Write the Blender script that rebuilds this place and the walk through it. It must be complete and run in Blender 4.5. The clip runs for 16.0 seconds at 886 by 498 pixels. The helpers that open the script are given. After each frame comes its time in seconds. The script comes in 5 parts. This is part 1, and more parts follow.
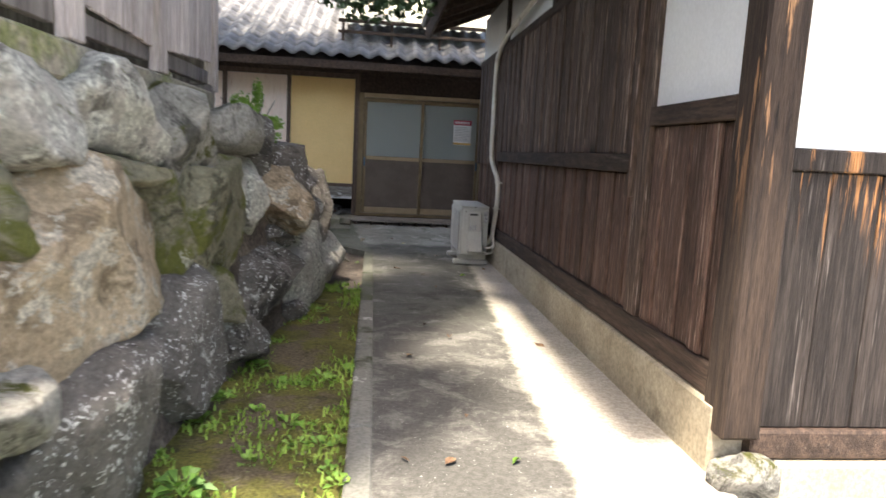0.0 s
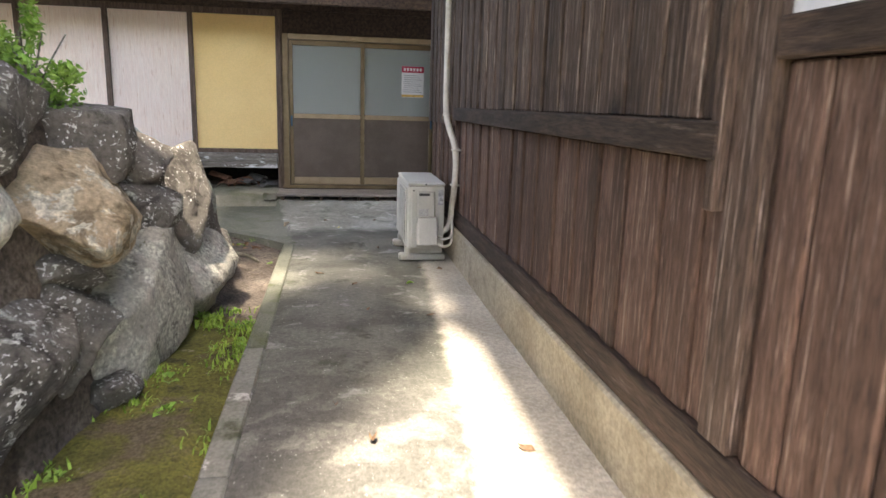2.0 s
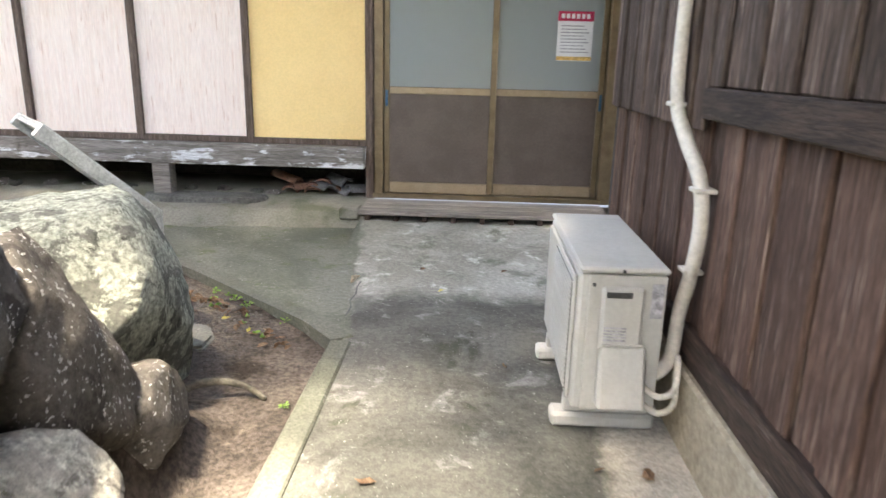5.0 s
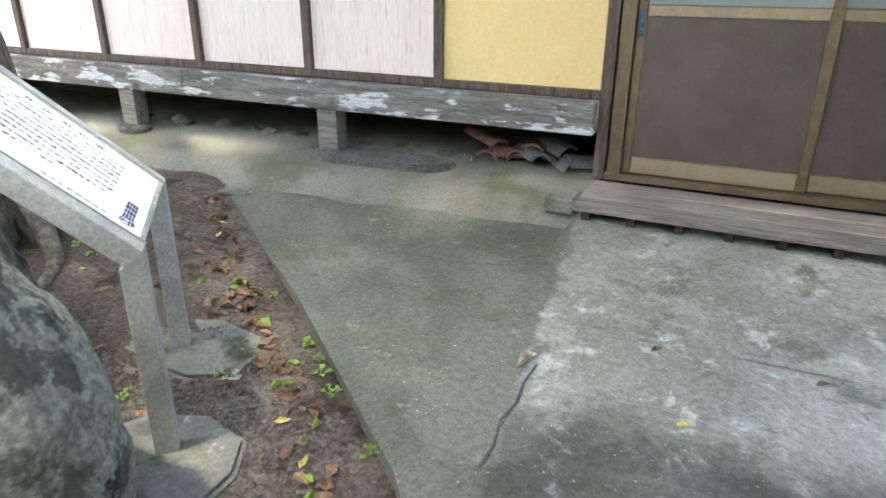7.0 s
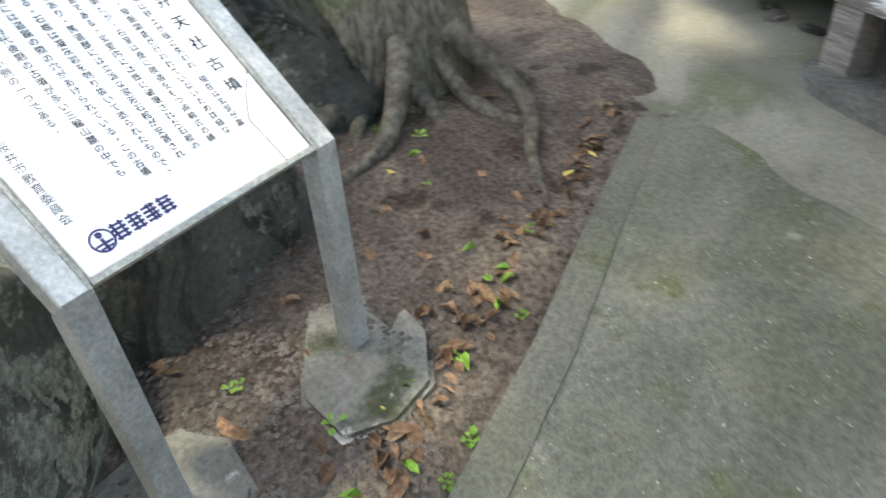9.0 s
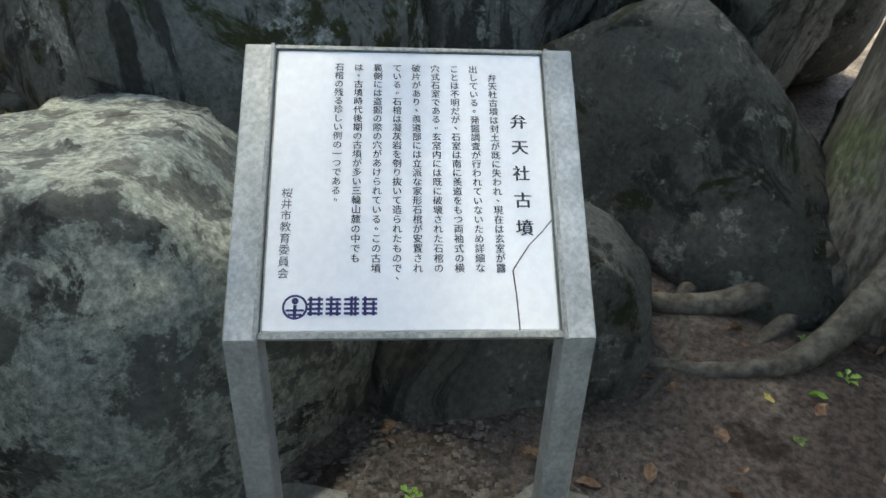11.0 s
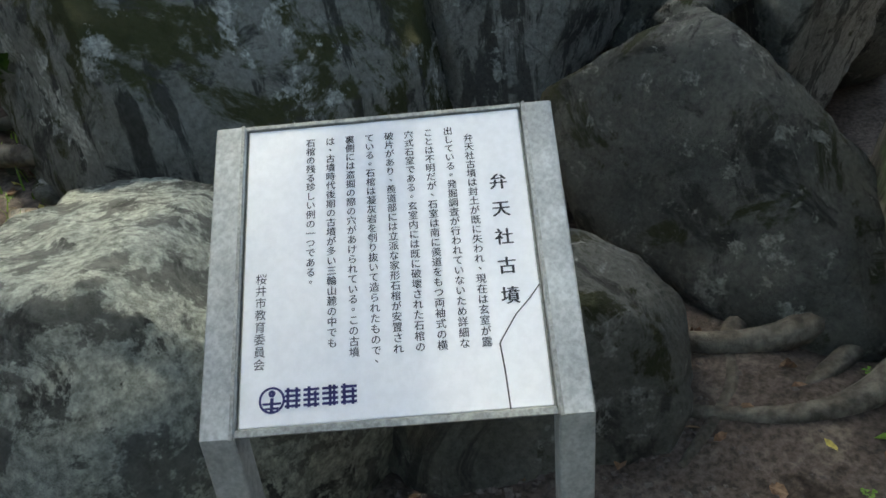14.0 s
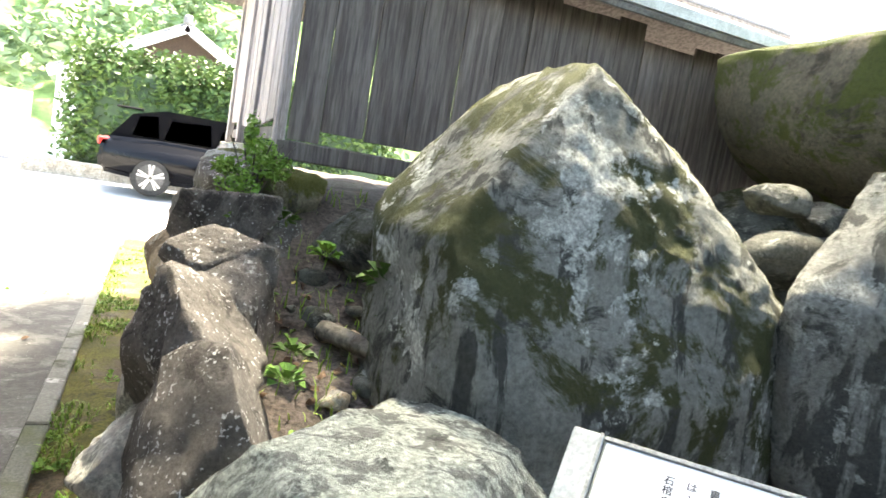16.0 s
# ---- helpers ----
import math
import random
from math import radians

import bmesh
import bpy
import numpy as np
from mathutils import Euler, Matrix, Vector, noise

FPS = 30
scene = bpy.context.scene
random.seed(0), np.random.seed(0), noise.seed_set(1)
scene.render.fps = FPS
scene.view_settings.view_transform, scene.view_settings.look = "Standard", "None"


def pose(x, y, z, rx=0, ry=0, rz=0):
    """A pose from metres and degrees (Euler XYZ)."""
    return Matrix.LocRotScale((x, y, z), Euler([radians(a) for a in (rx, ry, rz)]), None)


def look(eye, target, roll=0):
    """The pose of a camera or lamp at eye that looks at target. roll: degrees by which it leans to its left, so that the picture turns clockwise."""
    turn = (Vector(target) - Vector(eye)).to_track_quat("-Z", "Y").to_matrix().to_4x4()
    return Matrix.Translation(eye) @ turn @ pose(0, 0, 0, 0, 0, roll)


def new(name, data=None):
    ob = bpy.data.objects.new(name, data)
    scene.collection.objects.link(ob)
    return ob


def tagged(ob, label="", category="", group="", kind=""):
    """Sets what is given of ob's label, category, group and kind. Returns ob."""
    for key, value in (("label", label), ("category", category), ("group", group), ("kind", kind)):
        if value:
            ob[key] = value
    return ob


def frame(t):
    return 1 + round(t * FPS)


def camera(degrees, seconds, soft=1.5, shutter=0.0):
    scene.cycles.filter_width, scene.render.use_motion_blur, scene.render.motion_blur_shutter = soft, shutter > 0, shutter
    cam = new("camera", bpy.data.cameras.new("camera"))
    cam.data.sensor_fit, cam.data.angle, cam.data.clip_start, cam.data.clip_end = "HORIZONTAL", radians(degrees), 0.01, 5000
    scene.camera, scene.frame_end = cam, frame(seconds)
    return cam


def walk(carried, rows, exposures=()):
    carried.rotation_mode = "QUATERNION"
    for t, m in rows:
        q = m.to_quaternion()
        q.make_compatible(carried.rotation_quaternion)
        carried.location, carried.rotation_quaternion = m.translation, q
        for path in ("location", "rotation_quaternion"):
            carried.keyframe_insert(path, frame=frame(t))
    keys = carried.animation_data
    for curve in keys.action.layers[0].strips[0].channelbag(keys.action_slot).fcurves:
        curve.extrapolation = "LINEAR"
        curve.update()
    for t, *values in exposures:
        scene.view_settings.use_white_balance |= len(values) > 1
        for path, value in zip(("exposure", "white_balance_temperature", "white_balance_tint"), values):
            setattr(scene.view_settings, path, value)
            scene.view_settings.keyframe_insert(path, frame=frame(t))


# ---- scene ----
cam = camera(67.2, 16.0, 1.5, 0.3)
PATH = [
    (0, (-0.73, -10.418, 1.171), (-0.513, -8.45, 0.889), 3.0),
    (0.5, (-0.623, -9.969, 1.139), (-0.237, -8.038, 0.788), 3.4),
    (1, (-0.463, -9.534, 1.155), (0.002, -7.629, 0.76), 3.6),
    (1.5, (-0.378, -9.067, 1.226), (-0.028, -7.138, 0.832), 1.8),
    (2, (-0.338, -8.597, 1.24), (-0.021, -6.668, 0.818), 1.7),
    (2.5, (-0.258, -8.099, 1.264), (-0.052, -6.153, 0.848), 2.4),
    (3, (-0.256, -7.601, 1.26), (-0.074, -5.656, 0.832), 1.8),
    (5.5, (-0.147, -5.099, 1.276), (-0.446, -3.206, 0.703), 1.4),
    (6, (-0.255, -4.624, 1.265), (-0.814, -2.802, 0.658), 1.1),
    (6.5, (-0.184, -4.132, 1.248), (-0.857, -2.362, 0.604), 0.6),
    (7, (-0.265, -3.685, 1.226), (-1.048, -2.011, 0.462), 0.3),
    (7.5, (-0.262, -3.254, 1.229), (-1.203, -1.716, 0.363), -1.3),
    (8, (-0.357, -2.862, 1.216), (-1.481, -1.523, 0.245), 0.1),
    (8.5, (-0.531, -2.523, 1.237), (-1.838, -1.494, 0.126), 0.0),
    (9, (-0.644, -2.192, 1.25), (-2.227, -1.864, 0.072), -4.3),
    (9.5, (-0.856, -2.003, 1.258), (-2.473, -2.089, 0.084), -1.1),
    (10, (-0.953, -1.769, 1.266), (-2.47, -2.446, 0.153), -2.9),
    (12.5, (-1.193, -1.767, 1.328), (-2.529, -2.934, 0.404), 3.4),
    (13, (-1.209, -1.763, 1.324), (-2.54, -2.943, 0.41), 1.9),
    (13.5, (-1.221, -1.749, 1.323), (-2.536, -2.957, 0.422), -0.7),
    (14, (-1.244, -1.706, 1.323), (-2.55, -2.946, 0.452), -5.6),
    (14.5, (-1.242, -1.697, 1.375), (-2.603, -2.977, 0.661), -4.1),
    (15, (-1.17, -1.759, 1.426), (-2.476, -3.237, 1.096), 2.5),
    (15.5, (-1.093, -1.837, 1.436), (-2.081, -3.566, 1.255), 7.6),
    (16, (-1.116, -1.895, 1.415), (-1.923, -3.715, 1.222), 9.5),
]

EXPOSURES = [(0, 2.2, 7200, 12), (1.5, 2.8, 7500, 12), (3.0, 3.5, 7800, 12), (5.5, 3.7, 7700, 9), (7, 3.7, 7300, 3), (9, 3.6, 7500, 4), (10, 3.1, 7300, 3), (12.5, 2.4, 6950, 0), (14, 2.5, 7200, 1), (15, 3.2, 7200, 3), (16, 3.7, 7600, 6)]
walk(cam, [(t, look(eye, target, roll)) for t, eye, target, roll in PATH], EXPOSURES)

# ---- light ----
SUN_EL, SUN_AZ = 68.0, 205.0
world = bpy.data.worlds.new("sky")
scene.world = world
world.use_nodes = True
wn = world.node_tree
sky = wn.nodes.new("ShaderNodeTexSky")
sky.sky_type = "NISHITA"
sky.sun_disc = False
sky.sun_elevation, sky.sun_rotation = radians(SUN_EL), radians(SUN_AZ)
sky.air_density, sky.dust_density = 1.0, 3.0
wn.links.new(sky.outputs[0], wn.nodes["Background"].inputs[0])
wn.nodes["Background"].inputs[1].default_value = 0.15
sun_data = bpy.data.lights.new("sun", "SUN")
sun_data.energy, sun_data.angle, sun_data.color = 3.4, radians(4.0), (1.0, 0.95, 0.86)
sun = new("sun", sun_data)
SX, SY = -0.195, -0.33
sun.matrix_world = look((SX * 20, SY * 20 - 6, 20), (0, -6, 0))

# ---- materials ----
def rgba(c):
    return (c[0], c[1], c[2], 1.0)


def surf(name, c1, c2, scale=3.0, rough=0.8, bump=0.3, bscale=40.0, stretch=(1, 1, 1), layers=(), metal=0.0, vary=0.0, grain=0.35, spec=0.3, up=None, shift=True, warp=0.0, relief=0.02):
    """A two-scale noise surface; layers: (colour, scale, low, high[, stretch]) blotches laid over it; up: (colour, low, high) growth on upward faces."""
    m = bpy.data.materials.new(name)
    m.use_nodes = True
    nt = m.node_tree
    N, L = nt.nodes, nt.links
    bsdf = N["Principled BSDF"]
    geo = N.new("ShaderNodeNewGeometry")
    info = N.new("ShaderNodeObjectInfo")

    def math_node(op, a, b):
        n = N.new("ShaderNodeMath")
        n.operation = op
        for i, v in enumerate((a, b)):
            if isinstance(v, (int, float)):
                n.inputs[i].default_value = v
            else:
                L.new(v, n.inputs[i])
        return n.outputs[0]

    add = N.new("ShaderNodeVectorMath")
    add.operation = "ADD"
    L.new(geo.outputs["Position"], add.inputs[0])
    if shift:
        L.new(math_node("MULTIPLY", info.outputs["Random"], 37.0), add.inputs[1])

    def coords(st):
        mp = N.new("ShaderNodeMapping")
        mp.inputs["Scale"].default_value = st
        L.new(add.outputs[0], mp.inputs[0])
        return mp.outputs[0]

    def noise_node(sc, st, detail=8.0, r=0.6, dist=0.0):
        n = N.new("ShaderNodeTexNoise")
        n.inputs["Scale"].default_value = sc
        n.inputs["Detail"].default_value = detail
        n.inputs["Roughness"].default_value = r
        n.inputs["Distortion"].default_value = dist
        L.new(coords(st), n.inputs["Vector"])
        return n.outputs["Fac"]

    def ramp(fac, lo, hi):
        n = N.new("ShaderNodeMapRange")
        n.interpolation_type = "SMOOTHSTEP"
        n.inputs["From Min"].default_value, n.inputs["From Max"].default_value = lo, hi
        L.new(fac, n.inputs["Value"])
        return n.outputs[0]

    def mix(fac, a, b, blend="MIX"):
        n = N.new("ShaderNodeMix")
        n.data_type, n.blend_type = "RGBA", blend
        if isinstance(fac, (int, float)):
            n.inputs[0].default_value = fac
        else:
            L.new(fac, n.inputs[0])
        for sock, v in ((n.inputs[6], a), (n.inputs[7], b)):
            if isinstance(v, tuple):
                sock.default_value = rgba(v)
            else:
                L.new(v, sock)
        return n.outputs[2]

    col = mix(ramp(noise_node(scale, stretch, dist=warp), 0.35, 0.65), c1, c2)
    fine = noise_node(bscale, stretch, 10.0, 0.65)
    for lay in layers:
        c, sc, lo, hi = lay[:4]
        st = lay[4] if len(lay) > 4 else (1, 1, 1)
        fac = ramp(noise_node(sc, st, 9.0, 0.62), lo, hi)
        if len(lay) > 5:
            sepz = N.new("ShaderNodeSeparateXYZ")
            L.new(geo.outputs["Position"], sepz.inputs[0])
            wave = math_node("MULTIPLY", math_node("SUBTRACT", noise_node(9, (1, 1, 0.05)), 0.5), 1.4)
            fac = math_node("MULTIPLY", fac, ramp(math_node("ADD", sepz.outputs[2], wave), lay[5][0], lay[5][1]))
        col = mix(fac, col, c)
    if up:
        sep = N.new("ShaderNodeSeparateXYZ")
        L.new(geo.outputs["Normal"], sep.inputs[0])
        f2 = math_node("ADD", sep.outputs[2], math_node("MULTIPLY", math_node("SUBTRACT", noise_node(4.5, (1, 1, 1)), 0.5), 1.6))
        col = mix(ramp(f2, up[1], up[2]), col, up[0])
    shade = N.new("ShaderNodeMapRange")
    shade.inputs["From Min"].default_value, shade.inputs["From Max"].default_value = 0.38, 0.62
    shade.inputs["To Min"].default_value, shade.inputs["To Max"].default_value = 1 - grain, 1 + grain
    L.new(fine, shade.inputs["Value"])
    val = shade.outputs[0]
    if vary:
        val = math_node("MULTIPLY", val, math_node("ADD", math_node("MULTIPLY", info.outputs["Random"], 2 * vary), 1 - vary))
    hs = N.new("ShaderNodeVectorMath")
    hs.operation = "SCALE"
    L.new(col, hs.inputs[0])
    L.new(val, hs.inputs["Scale"])
    L.new(hs.outputs[0], bsdf.inputs["Base Color"])
    bsdf.inputs["Roughness"].default_value = rough
    bsdf.inputs["Metallic"].default_value = metal
    bsdf.inputs["Specular IOR Level"].default_value = spec
    if bump:
        b = N.new("ShaderNodeBump")
        b.inputs["Strength"].default_value = bump
        b.inputs["Distance"].default_value = relief
        L.new(fine, b.inputs["Height"])
        L.new(b.outputs[0], bsdf.inputs["Normal"])
    return m


wood_dark = surf("dark_board", (0.058, 0.037, 0.028), (0.118, 0.079, 0.060), 6, 0.75, 0.5, 30, (9, 9, 0.5), (((0.34, 0.265, 0.225), 14, 0.55, 0.65, (8, 8, 0.16)), ((0.02, 0.014, 0.012), 2.2, 0.55, 0.75)), vary=0.38, grain=0.55)
wood_lower = surf("brown_board", (0.072, 0.041, 0.031), (0.132, 0.078, 0.058), 6, 0.75, 0.5, 30, (9, 9, 0.5), (((0.32, 0.235, 0.19), 14, 0.56, 0.66, (8, 8, 0.16)), ((0.030, 0.020, 0.016), 2.2, 0.55, 0.75)), vary=0.38, grain=0.55)
wood_beam = surf("dark_beam", (0.035, 0.024, 0.019), (0.075, 0.050, 0.038), 5, 0.75, 0.45, 26, (6, 0.6, 6), (((0.14, 0.11, 0.09), 9, 0.60, 0.75, (5, 0.5, 5)),), vary=0.12)
wood_post = surf("weathered_post", (0.030, 0.021, 0.017), (0.062, 0.042, 0.031), 5, 0.8, 0.6, 24, (9, 9, 0.5), (((0.38, 0.21, 0.11), 5.0, 0.57, 0.63, (5, 5, 0.4), (0.8, 1.3)), ((0.015, 0.012, 0.010), 12, 0.60, 0.70, (6, 6, 0.3))))
wood_burn = surf("charred_board", (0.020, 0.016, 0.015), (0.050, 0.040, 0.036), 5, 0.85, 0.6, 24, (8, 8, 0.4), (((0.14, 0.12, 0.11), 9, 0.57, 0.72, (6, 6, 0.25)), ((0.42, 0.20, 0.08), 5.0, 0.53, 0.60, (5, 5, 0.35), (0.85, 1.2))), vary=0.2)
wood_grey = surf("grey_board", (0.300, 0.262, 0.247), (0.495, 0.443, 0.420), 5, 0.85, 0.4, 26, (8, 8, 0.4), (((0.180, 0.150, 0.135), 8, 0.60, 0.75, (6, 6, 0.3)),), vary=0.15)
# darker copy of grey_board: shade on the shed's far-from-sun face, in the colour
wood_shed = surf("shade_toned_shed_board", (0.098, 0.086, 0.081), (0.195, 0.176, 0.165), 4, 0.85, 0.4, 24, (8, 8, 0.4), (((0.046, 0.039, 0.036), 6, 0.58, 0.75, (5, 5, 0.3)),), vary=0.14, grain=0.2)
wood_sill = surf("weathered_sill", (0.15, 0.135, 0.12), (0.27, 0.25, 0.23), 4, 0.8, 0.4, 26, (0.5, 8, 8), (((0.10, 0.085, 0.07), 5, 0.55, 0.7), ((0.62, 0.63, 0.64), 3.5, 0.53, 0.58, (0.8, 3, 3))))
wood_trim = surf("panel_frame", (0.085, 0.058, 0.045), (0.15, 0.11, 0.09), 5, 0.7, 0.3, 28, (7, 7, 0.5))
wood_deck = surf("deck_board", (0.17, 0.15, 0.135), (0.27, 0.245, 0.22), 5, 0.8, 0.4, 26, (0.4, 9, 9), vary=0.12)
panel_white = surf("limed_plywood", (0.84, 0.695, 0.615), (0.89, 0.775, 0.70), 4, 0.7, 0.15, 30, (14, 14, 0.7), (((0.70, 0.52, 0.43), 7, 0.60, 0.66, (7, 7, 0.6)),), vary=0.04, grain=0.1)
panel_yellow = surf("ochre_panel", (0.88, 0.635, 0.29), (0.91, 0.67, 0.32), 2, 0.6, 0.04, 60, vary=0.0, grain=0.04)
plaster = surf("white_plaster", (0.78, 0.78, 0.77), (0.84, 0.84, 0.83), 1.5, 0.85, 0.1, 60, grain=0.04)
concrete_wet = surf("damp_mossy_concrete", (0.110, 0.116, 0.090), (0.158, 0.160, 0.132), 1.4, 0.85, 0.35, 80, layers=(((0.080, 0.096, 0.040), 2.0, 0.52, 0.68), ((0.240, 0.240, 0.208), 5, 0.62, 0.72)), grain=0.25, shift=False)
apron_mat = surf("apron_concrete", (0.161, 0.158, 0.124), (0.223, 0.214, 0.180), 1.8, 0.85, 0.3, 70, layers=(((0.118, 0.124, 0.081), 1.6, 0.5, 0.65), ((0.260, 0.248, 0.211), 4, 0.62, 0.72)), grain=0.18, shift=False)


def pavement_material():
    """Poured concrete in four ages: damp green, dark stained, pale cement along the wall foot, light before the door."""
    m = bpy.data.materials.new("stained_concrete")
    m.use_nodes = True
    nt = m.node_tree
    N, L = nt.nodes, nt.links
    bsdf = N["Principled BSDF"]
    geo = N.new("ShaderNodeNewGeometry")
    sep = N.new("ShaderNodeSeparateXYZ")
    L.new(geo.outputs["Position"], sep.inputs[0])
    px, py = sep.outputs[0], sep.outputs[1]

    def nz(sc, detail=8.0, rough=0.62, dist=0.0, st=None):
        n = N.new("ShaderNodeTexNoise")
        n.inputs["Scale"].default_value, n.inputs["Detail"].default_value = sc, detail
        n.inputs["Roughness"].default_value, n.inputs["Distortion"].default_value = rough, dist
        mp = N.new("ShaderNodeMapping")
        mp.inputs["Scale"].default_value = st or (1, 1, 1)
        L.new(geo.outputs["Position"], mp.inputs[0])
        L.new(mp.outputs[0], n.inputs["Vector"])
        return n.outputs["Fac"]

    def calc(op, p, q):
        n = N.new("ShaderNodeMath")
        n.operation = op
        for sock, v in zip(n.inputs, (p, q)):
            if isinstance(v, (int, float)):
                sock.default_value = v
            else:
                L.new(v, sock)
        return n.outputs[0]

    def ramp(v, lo, hi, t0=0.0, t1=1.0):
        n = N.new("ShaderNodeMapRange")
        n.interpolation_type = "SMOOTHSTEP"
        n.inputs["From Min"].default_value, n.inputs["From Max"].default_value = lo, hi
        n.inputs["To Min"].default_value, n.inputs["To Max"].default_value = t0, t1
        L.new(v, n.inputs["Value"])
        return n.outputs[0]

    def mix(f, p, q):
        n = N.new("ShaderNodeMix")
        n.data_type = "RGBA"
        L.new(f, n.inputs[0])
        for sock, v in ((n.inputs[6], p), (n.inputs[7], q)):
            if isinstance(v, tuple):
                sock.default_value = rgba(v)
            else:
                L.new(v, sock)
        return n.outputs[2]

    blot, patch, fine, grit = nz(1.3, 9, 0.66, 0.6), nz(4.5, 10, 0.68, 0.4), nz(38, 8, 0.7), nz(120, 4, 0.6)
    wob = calc("MULTIPLY", calc("SUBTRACT", patch, 0.5), 0.5)
    old = mix(ramp(blot, 0.40, 0.60), (0.076, 0.077, 0.066), (0.136, 0.135, 0.119))
    old = mix(ramp(patch, 0.56, 0.66), old, (0.215, 0.213, 0.203))
    old = mix(ramp(nz(2.1, 9, 0.68, 0.5), 0.56, 0.64), old, (0.062, 0.067, 0.050))
    worn = mix(ramp(patch, 0.44, 0.60), (0.082, 0.080, 0.073), (0.165, 0.159, 0.144))
    worn = mix(ramp(blot, 0.50, 0.58), worn, (0.082, 0.080, 0.073))
    edge_y = calc("ADD", py, calc("MULTIPLY", wob, 2.4))
    col = mix(ramp(edge_y, -5.4, -6.3), old, worn)
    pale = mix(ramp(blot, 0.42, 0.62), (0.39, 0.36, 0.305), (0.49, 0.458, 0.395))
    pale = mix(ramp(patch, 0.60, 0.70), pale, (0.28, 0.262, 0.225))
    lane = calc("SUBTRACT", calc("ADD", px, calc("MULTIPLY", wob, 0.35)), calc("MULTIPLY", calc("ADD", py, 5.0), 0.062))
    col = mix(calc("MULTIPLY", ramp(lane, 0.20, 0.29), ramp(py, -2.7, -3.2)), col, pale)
    light = mix(ramp(blot, 0.40, 0.60), (0.220, 0.216, 0.186), (0.330, 0.322, 0.286))
    light = mix(ramp(patch, 0.55, 0.63), light, (0.425, 0.418, 0.378))
    light = mix(ramp(nz(2.6, 9, 0.68, 0.4), 0.52, 0.62), light, (0.150, 0.158, 0.128))
    col = mix(ramp(calc("ADD", py, calc("MULTIPLY", wob, 1.1)), -2.15, -1.88), col, light)
    damp = mix(ramp(blot, 0.38, 0.62), (0.108, 0.116, 0.088), (0.168, 0.172, 0.140))
    damp = mix(ramp(patch, 0.55, 0.66), damp, (0.105, 0.120, 0.066))
    damp = mix(ramp(nz(7, 8, 0.68), 0.60, 0.68), damp, (0.225, 0.228, 0.198))
    side = calc("ADD", calc("ADD", px, calc("MULTIPLY", calc("ADD", py, 2.3), 0.14)), calc("MULTIPLY", wob, 0.30))
    col = mix(calc("MULTIPLY", ramp(side, -0.745, -0.785), ramp(py, -2.75, -2.70)), col, damp)
    col = mix(ramp(calc("ADD", nz(75, 3, 0.5), calc("MULTIPLY", patch, 0.15)), 0.755, 0.79), col, (0.42, 0.42, 0.40))
    sc_ = N.new("ShaderNodeVectorMath")
    sc_.operation = "SCALE"
    L.new(col, sc_.inputs[0])
    L.new(calc("MULTIPLY", ramp(fine, 0.35, 0.65, 0.80, 1.20), ramp(grit, 0.35, 0.65, 0.85, 1.15)), sc_.inputs["Scale"])
    L.new(sc_.outputs[0], bsdf.inputs["Base Color"])
    bsdf.inputs["Roughness"].default_value = 0.85
    bsdf.inputs["Specular IOR Level"].default_value = 0.3
    bp = N.new("ShaderNodeBump")
    bp.inputs["Strength"].default_value, bp.inputs["Distance"].default_value = 0.3, 0.012
    L.new(calc("ADD", fine, calc("MULTIPLY", grit, 0.5)), bp.inputs["Height"])
    L.new(bp.outputs[0], bsdf.inputs["Normal"])
    return m


pavement_mat = pavement_material()
kerb_mat = surf("kerb_concrete", (0.150, 0.150, 0.132), (0.215, 0.213, 0.190), 3, 0.85, 0.3, 60, layers=(((0.055, 0.062, 0.034), 3, 0.52, 0.66), ((0.46, 0.45, 0.42), 4, 0.60, 0.65)), grain=0.2, shift=False)
foundation_mat = surf("foundation_concrete", (0.33, 0.285, 0.21), (0.42, 0.37, 0.28), 2.5, 0.85, 0.3, 50, layers=(((0.22, 0.19, 0.14), 3, 0.55, 0.7),), grain=0.2)
dirt = surf("leafy_soil", (0.078, 0.064, 0.054), (0.138, 0.115, 0.097), 2.2, 0.95, 0.9, 45, layers=(((0.046, 0.035, 0.027), 5, 0.52, 0.66), ((0.19, 0.158, 0.125), 3, 0.56, 0.70)), grain=0.45, shift=False)
grass_soil = surf("mossy_soil", (0.085, 0.085, 0.022), (0.150, 0.140, 0.034), 4, 0.95, 0.9, 70, layers=(((0.12, 0.095, 0.062), 2.2, 0.50, 0.60), ((0.20, 0.175, 0.13), 9, 0.63, 0.70), ((0.045, 0.042, 0.018), 6, 0.56, 0.68)), grain=0.4, shift=False)
asphalt = surf("sunlit_road", (0.420, 0.410, 0.390), (0.500, 0.490, 0.470), 0.8, 0.9, 0.2, 60, grain=0.12, shift=False)
gravel_mat = surf("gravel_stone", (0.105, 0.094, 0.083), (0.185, 0.165, 0.147), 8, 0.9, 0.3, 60, vary=0.3)


